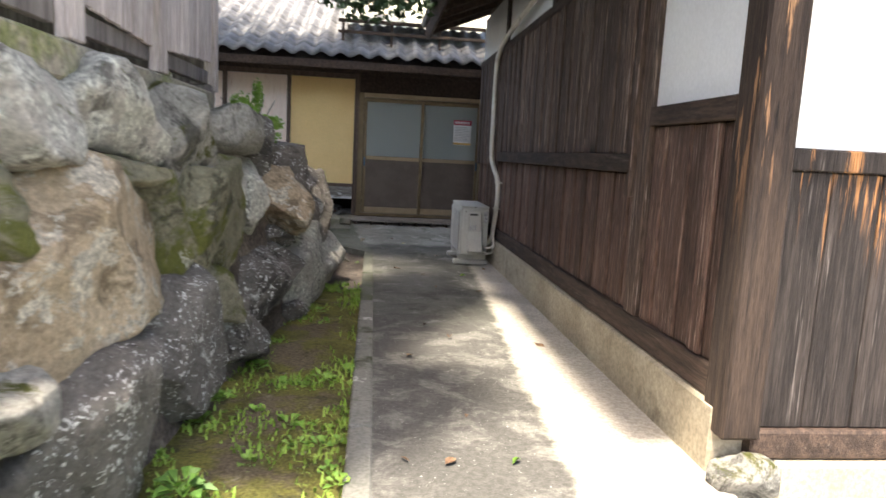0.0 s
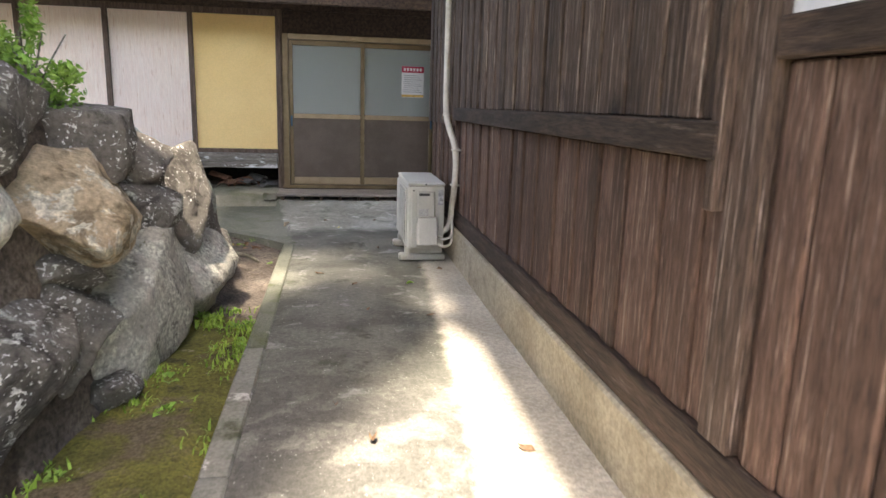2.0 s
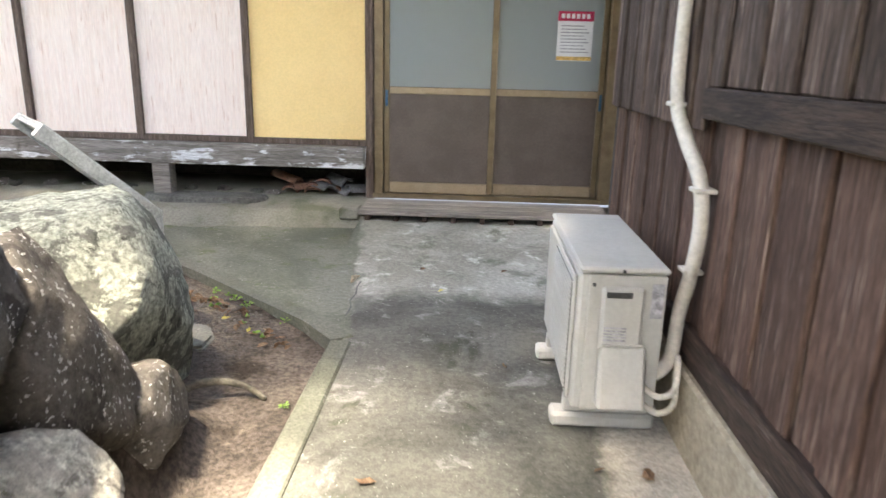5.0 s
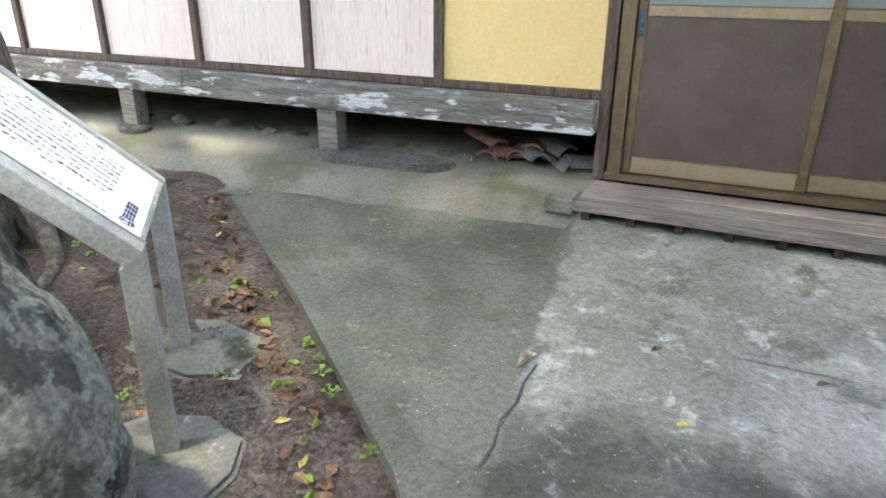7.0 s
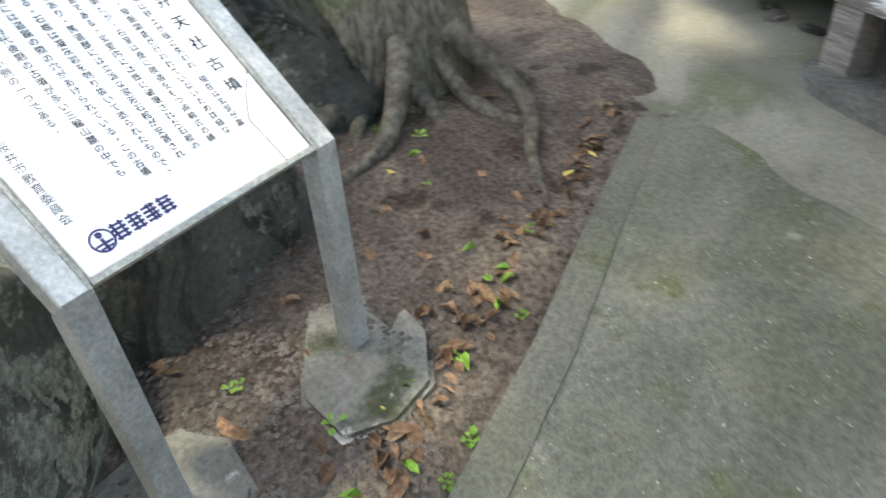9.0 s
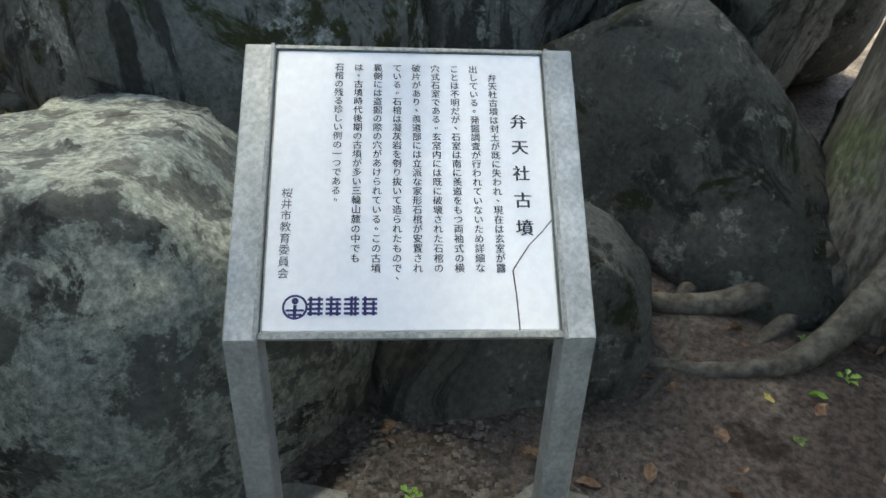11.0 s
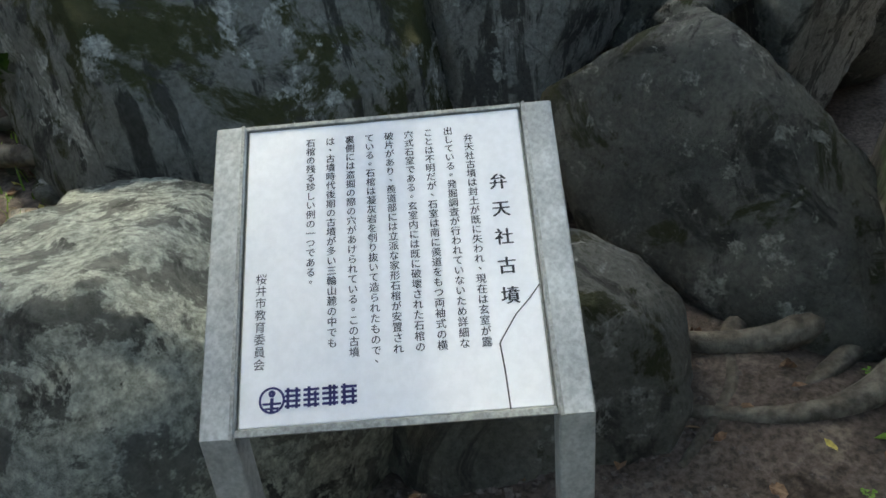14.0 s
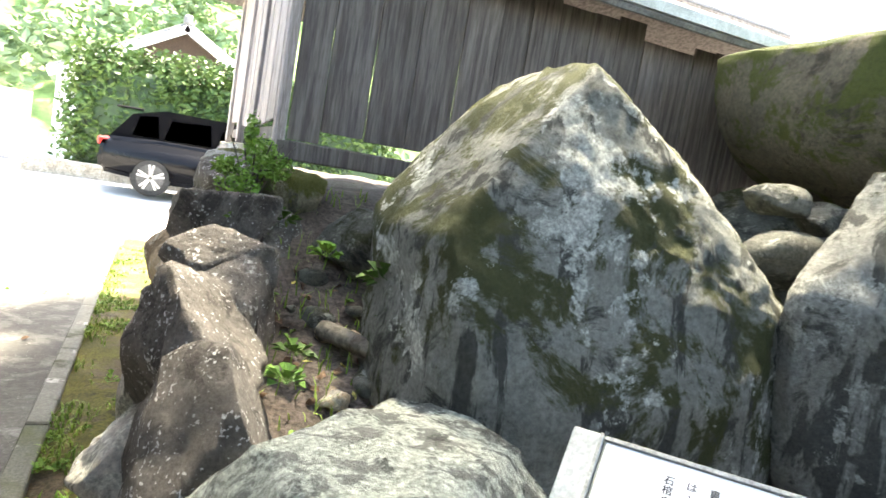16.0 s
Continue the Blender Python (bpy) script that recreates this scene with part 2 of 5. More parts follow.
def rock(name, a, b, lichen=None, moss=None, stain=0.4, speck=None, streak=0.0):
    """Weathered stone. lichen, moss: (colour, cover 0..1, patch scale); speck: (colour, cover, scale); streak: share of dark runs."""
    m = bpy.data.materials.new(name)
    m.use_nodes = True
    nt = m.node_tree
    N, L = nt.nodes, nt.links
    bsdf = N["Principled BSDF"]
    geo = N.new("ShaderNodeNewGeometry")
    info = N.new("ShaderNodeObjectInfo")
    off = N.new("ShaderNodeVectorMath")
    off.operation = "MULTIPLY_ADD"
    off.inputs[1].default_value = (1, 1, 1)
    L.new(geo.outputs["Position"], off.inputs[0])
    k = N.new("ShaderNodeMath")
    k.operation = "MULTIPLY"
    k.inputs[1].default_value = 53.0
    L.new(info.outputs["Random"], k.inputs[0])
    L.new(k.outputs[0], off.inputs[2])

    def nz(sc, detail=8.0, rough=0.6, dist=0.0, st=None):
        n = N.new("ShaderNodeTexNoise")
        n.inputs["Scale"].default_value, n.inputs["Detail"].default_value = sc, detail
        n.inputs["Roughness"].default_value, n.inputs["Distortion"].default_value = rough, dist
        src = off.outputs[0]
        if st:
            mp = N.new("ShaderNodeMapping")
            mp.inputs["Scale"].default_value = st
            L.new(src, mp.inputs[0])
            src = mp.outputs[0]
        L.new(src, n.inputs["Vector"])
        return n.outputs["Fac"]

    def calc(op, p, q):
        n = N.new("ShaderNodeMath")
        n.operation = op
        for sock, v in zip(n.inputs, (p, q)):
            if isinstance(v, (int, float)):
                sock.default_value = v
            else:
                L.new(v, sock)
        return n.outputs[0]

    def ramp(v, lo, hi, t0=0.0, t1=1.0):
        n = N.new("ShaderNodeMapRange")
        n.inputs["From Min"].default_value, n.inputs["From Max"].default_value = lo, hi
        n.inputs["To Min"].default_value, n.inputs["To Max"].default_value = t0, t1
        L.new(v, n.inputs["Value"])
        return n.outputs[0]

    def mix(f, p, q):
        n = N.new("ShaderNodeMix")
        n.data_type = "RGBA"
        L.new(f, n.inputs[0])
        for sock, v in ((n.inputs[6], p), (n.inputs[7], q)):
            if isinstance(v, tuple):
                sock.default_value = rgba(v)
            else:
                L.new(v, sock)
        return n.outputs[2]

    coarse = nz(2.2, 6, 0.6, 0.6)
    mid = nz(9, 10, 0.7)
    fine = nz(46, 8, 0.72)
    col = mix(ramp(calc("ADD", calc("MULTIPLY", coarse, 0.6), calc("MULTIPLY", mid, 0.4)), 0.40, 0.60), a, b)
    dark = (a[0] * stain, a[1] * stain, a[2] * stain)
    col = mix(ramp(nz(3.4, 12, 0.72, 0.8), 0.53, 0.60), col, dark)
    if streak:
        col = mix(ramp(nz(5.0, 8, 0.65, 0.4, (1.6, 1.6, 0.28)), 0.60 - 0.12 * streak, 0.64 - 0.10 * streak), col, dark)
    sep = N.new("ShaderNodeSeparateXYZ")
    L.new(geo.outputs["Normal"], sep.inputs[0])
    if moss:
        c, cover, sc = moss
        f = calc("ADD", nz(sc, 12, 0.72, 0.5), calc("MULTIPLY", sep.outputs[2], 0.07))
        col = mix(ramp(f, 0.66 - 0.22 * cover, 0.70 - 0.20 * cover), col, mix(ramp(fine, 0.4, 0.6), c, (c[0] * 0.5, c[1] * 0.52, c[2] * 0.5)))
    if lichen:
        c, cover, sc = lichen
        f = calc("ADD", calc("MULTIPLY", nz(sc, 14, 0.74, 0.3), 0.75), calc("MULTIPLY", mid, 0.25))
        col = mix(ramp(f, 0.64 - 0.2 * cover, 0.655 - 0.18 * cover), col, mix(ramp(fine, 0.38, 0.62), (c[0] * 0.62, c[1] * 0.62, c[2] * 0.60), c))
    if speck:
        c, cover, sc = speck
        f = calc("ADD", nz(sc, 4, 0.55), calc("MULTIPLY", nz(sc * 0.16, 3), 0.5))
        col = mix(ramp(f, 0.98 - 0.2 * cover, 1.0 - 0.2 * cover), col, c)
    sc_ = N.new("ShaderNodeVectorMath")
    sc_.operation = "SCALE"
    L.new(col, sc_.inputs[0])
    tone = calc("MULTIPLY", ramp(fine, 0.35, 0.65, 0.70, 1.30), ramp(info.outputs["Random"], 0, 1, 0.88, 1.12))
    L.new(tone, sc_.inputs["Scale"])
    L.new(sc_.outputs[0], bsdf.inputs["Base Color"])
    bsdf.inputs["Roughness"].default_value = 0.88
    bsdf.inputs["Specular IOR Level"].default_value = 0.3
    b1 = N.new("ShaderNodeBump")
    b1.inputs["Strength"].default_value, b1.inputs["Distance"].default_value = 0.9, 0.13
    L.new(mid, b1.inputs["Height"])
    b2 = N.new("ShaderNodeBump")
    b2.inputs["Strength"].default_value, b2.inputs["Distance"].default_value = 0.8, 0.022
    L.new(fine, b2.inputs["Height"])
    L.new(b1.outputs[0], b2.inputs["Normal"])
    L.new(b2.outputs[0], bsdf.inputs["Normal"])
    return m


WALL_MOSS = (0.150, 0.155, 0.040)
WHITE_LICHEN = (0.74, 0.74, 0.72)
rock_dark = rock("dark_stone", (0.132, 0.122, 0.110), (0.24, 0.222, 0.20), ((0.66, 0.67, 0.63), 0.30, 5.0), None, 0.5, (WHITE_LICHEN, 0.56, 64))
rock_brown = rock("brown_stone", (0.150, 0.136, 0.120), (0.260, 0.238, 0.212), (WHITE_LICHEN, 0.08, 6.0), None, 0.55, (WHITE_LICHEN, 0.46, 60))
rock_grey = rock("grey_stone", (0.30, 0.295, 0.265), (0.46, 0.45, 0.41), ((0.60, 0.60, 0.55), 0.35, 6.0), (WALL_MOSS, 0.30, 2.2), 0.42)
rock_light = rock("pale_stone", (0.47, 0.45, 0.40), (0.68, 0.65, 0.58), ((0.80, 0.80, 0.72), 0.76, 7.0), (WALL_MOSS, 0.26, 2.4), 0.45, None, 0.2)
rock_tan = rock("tan_stone", (0.50, 0.39, 0.26), (0.68, 0.56, 0.40), ((0.80, 0.74, 0.62), 0.58, 9.0), (WALL_MOSS, 0.10, 2.4), 0.52)
rock_moss = rock("mossy_stone", (0.20, 0.19, 0.13), (0.33, 0.31, 0.22), ((0.45, 0.45, 0.36), 0.22, 5.0), ((0.175, 0.185, 0.045), 0.62, 2.0), 0.45)
rock_tomb = rock("lichened_tomb_stone", (0.185, 0.192, 0.165), (0.31, 0.315, 0.275), ((0.60, 0.62, 0.56), 0.44, 2.2), ((0.082, 0.090, 0.032), 0.62, 2.0), 0.36, None, 0.45)
rock_pale = rock("pale_lichened_boulder", (0.165, 0.174, 0.150), (0.25, 0.26, 0.225), ((0.58, 0.62, 0.53), 0.82, 7.0), None, 0.42)
# darker stone tone: the shade around the tomb is put into the colour
rock_shade = rock("shade_toned_stone", (0.098, 0.103, 0.088), (0.170, 0.174, 0.150), ((0.34, 0.35, 0.305), 0.42, 7.0), ((0.055, 0.062, 0.024), 0.30, 2.6), 0.45)
rock_upright = rock("streaked_upright_stone", (0.24, 0.245, 0.215), (0.37, 0.37, 0.33), ((0.50, 0.51, 0.46), 0.42, 4.0), ((0.075, 0.080, 0.035), 0.25, 2.4), 0.4, None, 0.7)
rock_olive = rock("olive_grey_stone", (0.15, 0.155, 0.130), (0.235, 0.238, 0.202), ((0.42, 0.43, 0.38), 0.36, 9.0), ((0.075, 0.082, 0.035), 0.25, 3.0), 0.5)
rock_cap = rock("moss_covered_capstone", (0.12, 0.11, 0.08), (0.19, 0.17, 0.12), None, ((0.115, 0.138, 0.034), 0.90, 2.4), 0.5)

steel = surf("galvanised_steel", (0.36, 0.375, 0.36), (0.50, 0.52, 0.50), 9, 0.5, 0.08, 90, metal=0.35, grain=0.18, spec=0.5)
steel_dull = surf("dull_steel", (0.30, 0.31, 0.29), (0.42, 0.43, 0.40), 12, 0.6, 0.1, 120, metal=0.35, grain=0.25)
board_white = surf("white_panel", (0.86, 0.87, 0.88), (0.89, 0.90, 0.91), 3, 0.35, 0.0, 60, grain=0.03, spec=0.5)
ink = surf("black_ink", (0.03, 0.03, 0.035), (0.045, 0.045, 0.05), 20, 0.6, 0.0, 60, grain=0.1)
ink_blue = surf("navy_ink", (0.03, 0.03, 0.12), (0.045, 0.045, 0.15), 20, 0.6, 0.0, 60, grain=0.1)
ac_white = surf("ivory_paint", (0.459, 0.455, 0.416), (0.510, 0.506, 0.468), 3, 0.5, 0.03, 60, layers=(((0.357, 0.340, 0.297), 4, 0.62, 0.75),), grain=0.05, spec=0.5)
ac_dark = surf("dark_plastic", (0.05, 0.05, 0.05), (0.08, 0.08, 0.08), 8, 0.6, 0.0, 60)
pipe_mat = surf("ivory_pipe_wrap", (0.60, 0.56, 0.49), (0.70, 0.66, 0.58), 8, 0.6, 0.1, 50, layers=(((0.40, 0.35, 0.28), 6, 0.60, 0.72),), grain=0.1)
bronze = surf("bronze_aluminium", (0.17, 0.125, 0.075), (0.22, 0.165, 0.10), 8, 0.42, 0.03, 80, metal=0.5, grain=0.1, spec=0.5)
bronze_light = surf("pale_bronze_rail", (0.34, 0.26, 0.17), (0.40, 0.31, 0.21), 8, 0.4, 0.03, 80, metal=0.4, grain=0.1, spec=0.5)
door_brown = surf("brown_door_panel", (0.101, 0.076, 0.062), (0.128, 0.097, 0.081), 4, 0.45, 0.05, 60, grain=0.08, spec=0.5)
# near-black colour stands in for the unlit space behind the house front
dark_void = surf("shade_black_interior", (0.02, 0.018, 0.016), (0.035, 0.03, 0.027), 5, 0.9, 0.2, 30)
tile_mat = surf("grey_roof_tile", (0.096, 0.096, 0.098), (0.158, 0.158, 0.161), 6, 0.55, 0.15, 60, vary=0.2, spec=0.5)
tile_red = surf("broken_clay_tile", (0.16, 0.085, 0.06), (0.24, 0.13, 0.09), 8, 0.8, 0.3, 40, vary=0.3)
bark = surf("grey_bark", (0.10, 0.090, 0.070), (0.19, 0.17, 0.135), 4, 0.9, 0.9, 16, (3, 3, 0.8), (((0.10, 0.12, 0.05), 2.0, 0.52, 0.66), ((0.32, 0.31, 0.27), 4.0, 0.60, 0.70)))
root_mat = surf("root_bark", (0.085, 0.078, 0.062), (0.140, 0.130, 0.105), 6, 0.9, 0.6, 24, layers=(((0.060, 0.048, 0.036), 5, 0.55, 0.7),), vary=0.15)
leaf_green = surf("green_leaf", (0.045, 0.105, 0.018), (0.10, 0.19, 0.035), 5, 0.55, 0.0, 40, vary=0.25, grain=0.2)
leaf_bright = surf("bright_leaf", (0.12, 0.25, 0.035), (0.22, 0.36, 0.07), 5, 0.55, 0.0, 40, vary=0.25, grain=0.15)
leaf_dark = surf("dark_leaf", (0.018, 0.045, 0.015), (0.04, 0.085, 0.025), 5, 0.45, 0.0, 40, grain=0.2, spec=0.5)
grass_mat = surf("grass_blade", (0.143, 0.247, 0.033), (0.273, 0.390, 0.072), 4, 0.6, 0.0, 40, grain=0.2, shift=False)
leaf_dry = surf("dry_leaf", (0.115, 0.066, 0.040), (0.22, 0.145, 0.09), 14, 0.8, 0.1, 60, vary=0.35, shift=False)
hedge_leaf = surf("hedge_leaf", (0.05, 0.10, 0.022), (0.11, 0.17, 0.045), 3, 0.5, 0.0, 40, grain=0.3)
# paler, greyer green: distance haze is mixed into the leaf colour
far_leaf = surf("haze_toned_leaf", (0.13, 0.19, 0.10), (0.21, 0.27, 0.15), 0.4, 0.8, 0.0, 40, grain=0.2)
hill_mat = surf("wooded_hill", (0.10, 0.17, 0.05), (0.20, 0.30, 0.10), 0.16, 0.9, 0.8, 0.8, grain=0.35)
car_paint = surf("black_car_paint", (0.004, 0.004, 0.005), (0.005, 0.005, 0.006), 3, 0.10, 0.0, 60, spec=0.14, grain=0.02)
# grey base colour stands for sky and hedge reflected in the glass
car_glass = surf("reflection_grey_window", (0.16, 0.18, 0.18), (0.20, 0.22, 0.22), 3, 0.05, 0.0, 60, spec=0.7, grain=0.02)
rubber = surf("black_rubber", (0.02, 0.02, 0.02), (0.03, 0.03, 0.03), 8, 0.8, 0.1, 60)
alloy = surf("wheel_alloy", (0.55, 0.55, 0.56), (0.62, 0.62, 0.63), 6, 0.35, 0.0, 60, metal=0.7)
lamp_red = surf("red_lamp_lens", (0.42, 0.02, 0.02), (0.5, 0.03, 0.025), 6, 0.2, 0.0, 60, spec=0.6)
red_ink = surf("crimson_print", (0.45, 0.03, 0.08), (0.5, 0.04, 0.09), 8, 0.6, 0.0, 60)
gold_ink = surf("ochre_print", (0.65, 0.42, 0.13), (0.7, 0.46, 0.16), 8, 0.6, 0.0, 60)
paper = surf("white_paper", (0.72, 0.72, 0.72), (0.78, 0.78, 0.78), 6, 0.7, 0.0, 60, grain=0.03)
grey_ink = surf("grey_print", (0.36, 0.36, 0.38), (0.42, 0.42, 0.44), 9, 0.7, 0.0, 60)
blue_catch = surf("blue_plastic", (0.03, 0.09, 0.16), (0.05, 0.12, 0.2), 9, 0.5, 0.0, 60)

frosted = bpy.data.materials.new("frosted_glass")
frosted.use_nodes = True
fb = frosted.node_tree.nodes["Principled BSDF"]
fb.inputs["Base Color"].default_value = (0.33, 0.37, 0.36, 1)
fb.inputs["Roughness"].default_value = 0.28
fb.inputs["Transmission Weight"].default_value = 0.25
fb.inputs["Specular IOR Level"].default_value = 0.5

# ---- mesh helpers ----
def part(name, bm, material, parent=None, label="", smooth=False):
    me = bpy.data.meshes.new(name)
    bm.to_mesh(me)
    bm.free()
    me.materials.append(material)
    if smooth:
        me.polygons.foreach_set("use_smooth", [True] * len(me.polygons))
    ob = new(name, me)
    if parent:
        ob.parent = parent
    if label:
        ob["label"] = label
    return ob


def thing(name, at, label, category, group="", kind=""):
    ob = new(name)
    ob.location = at
    ob.empty_display_size = 0.1
    return tagged(ob, label, category, group, kind)


def box(bm, x0, x1, y0, y1, z0, z1, bev=0.0, m=None):
    r = bmesh.ops.create_cube(bm, size=1.0)
    vs = r["verts"]
    for v in vs:
        v.co = Vector((x0 + (v.co.x + 0.5) * (x1 - x0), y0 + (v.co.y + 0.5) * (y1 - y0), z0 + (v.co.z + 0.5) * (z1 - z0)))
    if bev:
        es = list({e for v in vs for e in v.link_edges})
        r2 = bmesh.ops.bevel(bm, geom=es, offset=bev, segments=1, affect="EDGES")
        vs = list({v for f in r2["faces"] for v in f.verts} | {v for v in vs if v.is_valid})
    if m is not None:
        bmesh.ops.transform(bm, matrix=m, verts=vs)
    return vs


def block(name, x0, x1, y0, y1, z0, z1, material, parent=None, bev=0.004, label="", m=None):
    bm = bmesh.new()
    if parent is not None:
        o = parent.matrix_basis.translation
        if parent.parent is not None:
            o = o + parent.parent.matrix_basis.translation
    else:
        o = Vector((0, 0, 0))
    box(bm, x0 - o.x, x1 - o.x, y0 - o.y, y1 - o.y, z0 - o.z, z1 - o.z, bev, m)
    return part(name, bm, material, parent, label)


def tube(name, pts, radius, material, parent=None, sides=8, label="", taper=None):
    """A round tube along smooth points; taper: end radius as a share."""
    bm = bmesh.new()
    pts = [Vector(p) for p in pts]
    dense = []
    n = len(pts)
    for i in range(n - 1):
        p0, p1, p2, p3 = pts[max(i - 1, 0)], pts[i], pts[i + 1], pts[min(i + 2, n - 1)]
        for k in range(6):
            t = k / 6
            dense.append(0.5 * ((2 * p1) + (p2 - p0) * t + (2 * p0 - 5 * p1 + 4 * p2 - p3) * t * t + (3 * p1 - p0 - 3 * p2 + p3) * t ** 3))
    dense.append(pts[-1])
    rings = []
    ref = Vector((0.31, 0.2, 0.93))
    for i, p in enumerate(dense):
        d = (dense[min(i + 1, len(dense) - 1)] - dense[max(i - 1, 0)]).normalized()
        a = d.cross(ref)
        if a.length < 0.05:
            a = d.cross(Vector((1, 0, 0)))
        a.normalize()
        b = d.cross(a)
        s = 1.0 if taper is None else 1 + (taper - 1) * i / (len(dense) - 1)
        rings.append([bm.verts.new(p + radius * s * (math.cos(k * 2 * math.pi / sides) * a + math.sin(k * 2 * math.pi / sides) * b)) for k in range(sides)])
    for r0, r1 in zip(rings, rings[1:]):
        for k in range(sides):
            bm.faces.new((r0[k], r0[(k + 1) % sides], r1[(k + 1) % sides], r1[k]))
    bm.faces.new(rings[0][::-1])
    bm.faces.new(rings[-1])
    bmesh.ops.recalc_face_normals(bm, faces=bm.faces)
    return part(name, bm, material, parent, label, True)


def boulder_bm(size, seed, sub=4, cuts=6, rough=0.10, power=2.6, peak=0.0, flat_top=False, faces=()):
    """An irregular stone: a rounded block, cut by random planes and roughened."""
    rnd = random.Random(seed)
    bm = bmesh.new()
    bmesh.ops.create_icosphere(bm, subdivisions=sub, radius=1.0)
    planes = []
    for _ in range(cuts * 2):
        d = Vector((rnd.gauss(0, 1), rnd.gauss(0, 1), rnd.gauss(0, 0.8))).normalized()
        planes.append((d, rnd.uniform(0.62, 0.86)))
    planes += [(Vector(d).normalized(), h) for d, h in faces]
    if flat_top:
        planes.append((Vector((rnd.uniform(-0.1, 0.1), rnd.uniform(-0.1, 0.1), 1)).normalized(), 0.72))
    off = Vector((rnd.uniform(-50, 50), rnd.uniform(-50, 50), rnd.uniform(-50, 50)))
    big = max(size)
    for v in bm.verts:
        c = v.co.copy()
        k = (abs(c.x) ** power + abs(c.y) ** power + abs(c.z) ** power) ** (1 / power)
        c /= k
        for d, h in planes:
            s = c.dot(d)
            if s > h:
                c -= d * (s - h) * 0.93
        if peak:
            t = max(0.0, ((c.z + 1) / 2 - 0.40) / 0.60)
            c.x = c.x * (1 - peak * t ** 1.15) + 0.10 * t
            c.y *= 1 - peak * 0.7 * t ** 1.2
        w = Vector((c.x * size[0], c.y * size[1], c.z * size[2]))
        q = w / big * 1.6 + off
        n1 = noise.fractal(q, 1.0, 2.0, 3)
        n2_ = noise.fractal(w * 7 + off, 0.8, 2.1, 5)
        nrm = c.normalized()
        n3 = noise.ridged_multi_fractal(w * 4.0 + off, 0.9, 2.0, 4, 1.0, 2.0)
        w += nrm * (n1 * rough * big * 0.8 + n2_ * 0.028 - 0.014 * n3)
        v.co = w * 0.5
    return bm


def boulder(name, at, size, seed, material, label, category="boulder", rot=(0, 0, 0), parent=None, group="", **kw):
    bm = boulder_bm(size, seed, **kw)
    bmesh.ops.transform(bm, matrix=pose(0, 0, 0, *rot), verts=bm.verts)
    ob = part(name, bm, material, parent, "", True)
    ob.location = at
    if parent is None:
        tagged(ob, label, category, group)
    return ob


def grid_mesh(name, x0, x1, nx, y0, y1, ny, height, material, keep=None):
    xs = [x0 + (x1 - x0) * i / nx for i in range(nx + 1)]
    ys = [y0 + (y1 - y0) * j / ny for j in range(ny + 1)]
    verts = [(x, y, height(x, y)) for y in ys for x in xs]
    faces = []
    for j in range(ny):
        for i in range(nx):
            if keep is None or keep((xs[i] + xs[i + 1]) / 2, (ys[j] + ys[j + 1]) / 2):
                a = j * (nx + 1) + i
                faces.append((a, a + 1, a + nx + 2, a + nx + 1))
    me = bpy.data.meshes.new(name)
    me.from_pydata(verts, [], faces)
    me.materials.append(material)
    me.polygons.foreach_set("use_smooth", [True] * len(me.polygons))
    return new(name, me)


def slab(name, poly, z0, z1, material, parent=None, bev=0.0):
    bm = bmesh.new()
    top = [bm.verts.new((x, y, z1)) for x, y in poly]
    f = bm.faces.new(top)
    r = bmesh.ops.extrude_face_region(bm, geom=[f])
    for v in [g for g in r["geom"] if isinstance(g, bmesh.types.BMVert)]:
        v.co.z = z0
    bmesh.ops.recalc_face_normals(bm, faces=bm.faces)
    if bev:
        es = [e for e in bm.edges if all(abs(v.co.z - z1) < 1e-5 for v in e.verts)]
        bmesh.ops.bevel(bm, geom=es, offset=bev, segments=2, affect="EDGES")
    return part(name, bm, material, parent)


def smooth01(a, b, v):
    t = min(max((v - a) / (b - a), 0.0), 1.0)
    return t * t * (3 - 2 * t)


def n2(x, y, s, o=0.0):
    return noise.noise(Vector((x * s + o, y * s - o, 3.7 + o)))


# ---- ground ----
def road_height(x, y):
    return -0.075 + 0.40 * smooth01(-9.3, -16.5, y)


ground = grid_mesh("ground", -60, 60, 60, -120, 40, 80, lambda x, y: road_height(x, y) - 0.02, asphalt)
tagged(ground, "pale sunlit road and ground reaching the hills", "ground", kind="structure")


def wall_x(y):
    return -1.10 + 0.11 * (y + 4.7)


def earth_height(x, y):
    h = -0.055 + 0.02 * n2(x, y, 2.2) + 0.012 * n2(x, y, 7, 5)
    h += 0.05 * smooth01(-1.6, -3.4, x)
    top = 0.38 * smooth01(-3.1, -3.9, y) + 0.20 * smooth01(-3.9, -4.6, y) + 0.72 * smooth01(-4.6, -6.0, y) + 0.05 * n2(x, y, 1.6)
    inner = smooth01(wall_x(y) - 0.02, wall_x(y) - 0.28, x)
    h += max(top, 0) * inner
    h += 0.35 * smooth01(-5.0, -7.5, x)
    return h


earth = grid_mesh("earth", -9.5, -0.72, 150, -11.5, -0.3, 190, earth_height, dirt, lambda x, y: not (y > -2.3 and (x + 0.75) * 0.857 + (y + 2.55) * 1.05 > 0.05))
tagged(earth, "bare brown soil with scattered dry leaves", "soil", kind="structure")
strip = grid_mesh("grass_strip", -2.0, -0.79, 40, -12, -4.1, 160, lambda x, y: 0.0 + 0.025 * n2(x, y, 3) - 0.05 * smooth01(-5.2, -4.3, y) - 0.02 * smooth01(-0.9, -0.79, x), grass_soil, lambda x, y: x > wall_x(y) - 0.12)
tagged(strip, "mossy strip of soil below the stone wall", "grass", kind="structure")

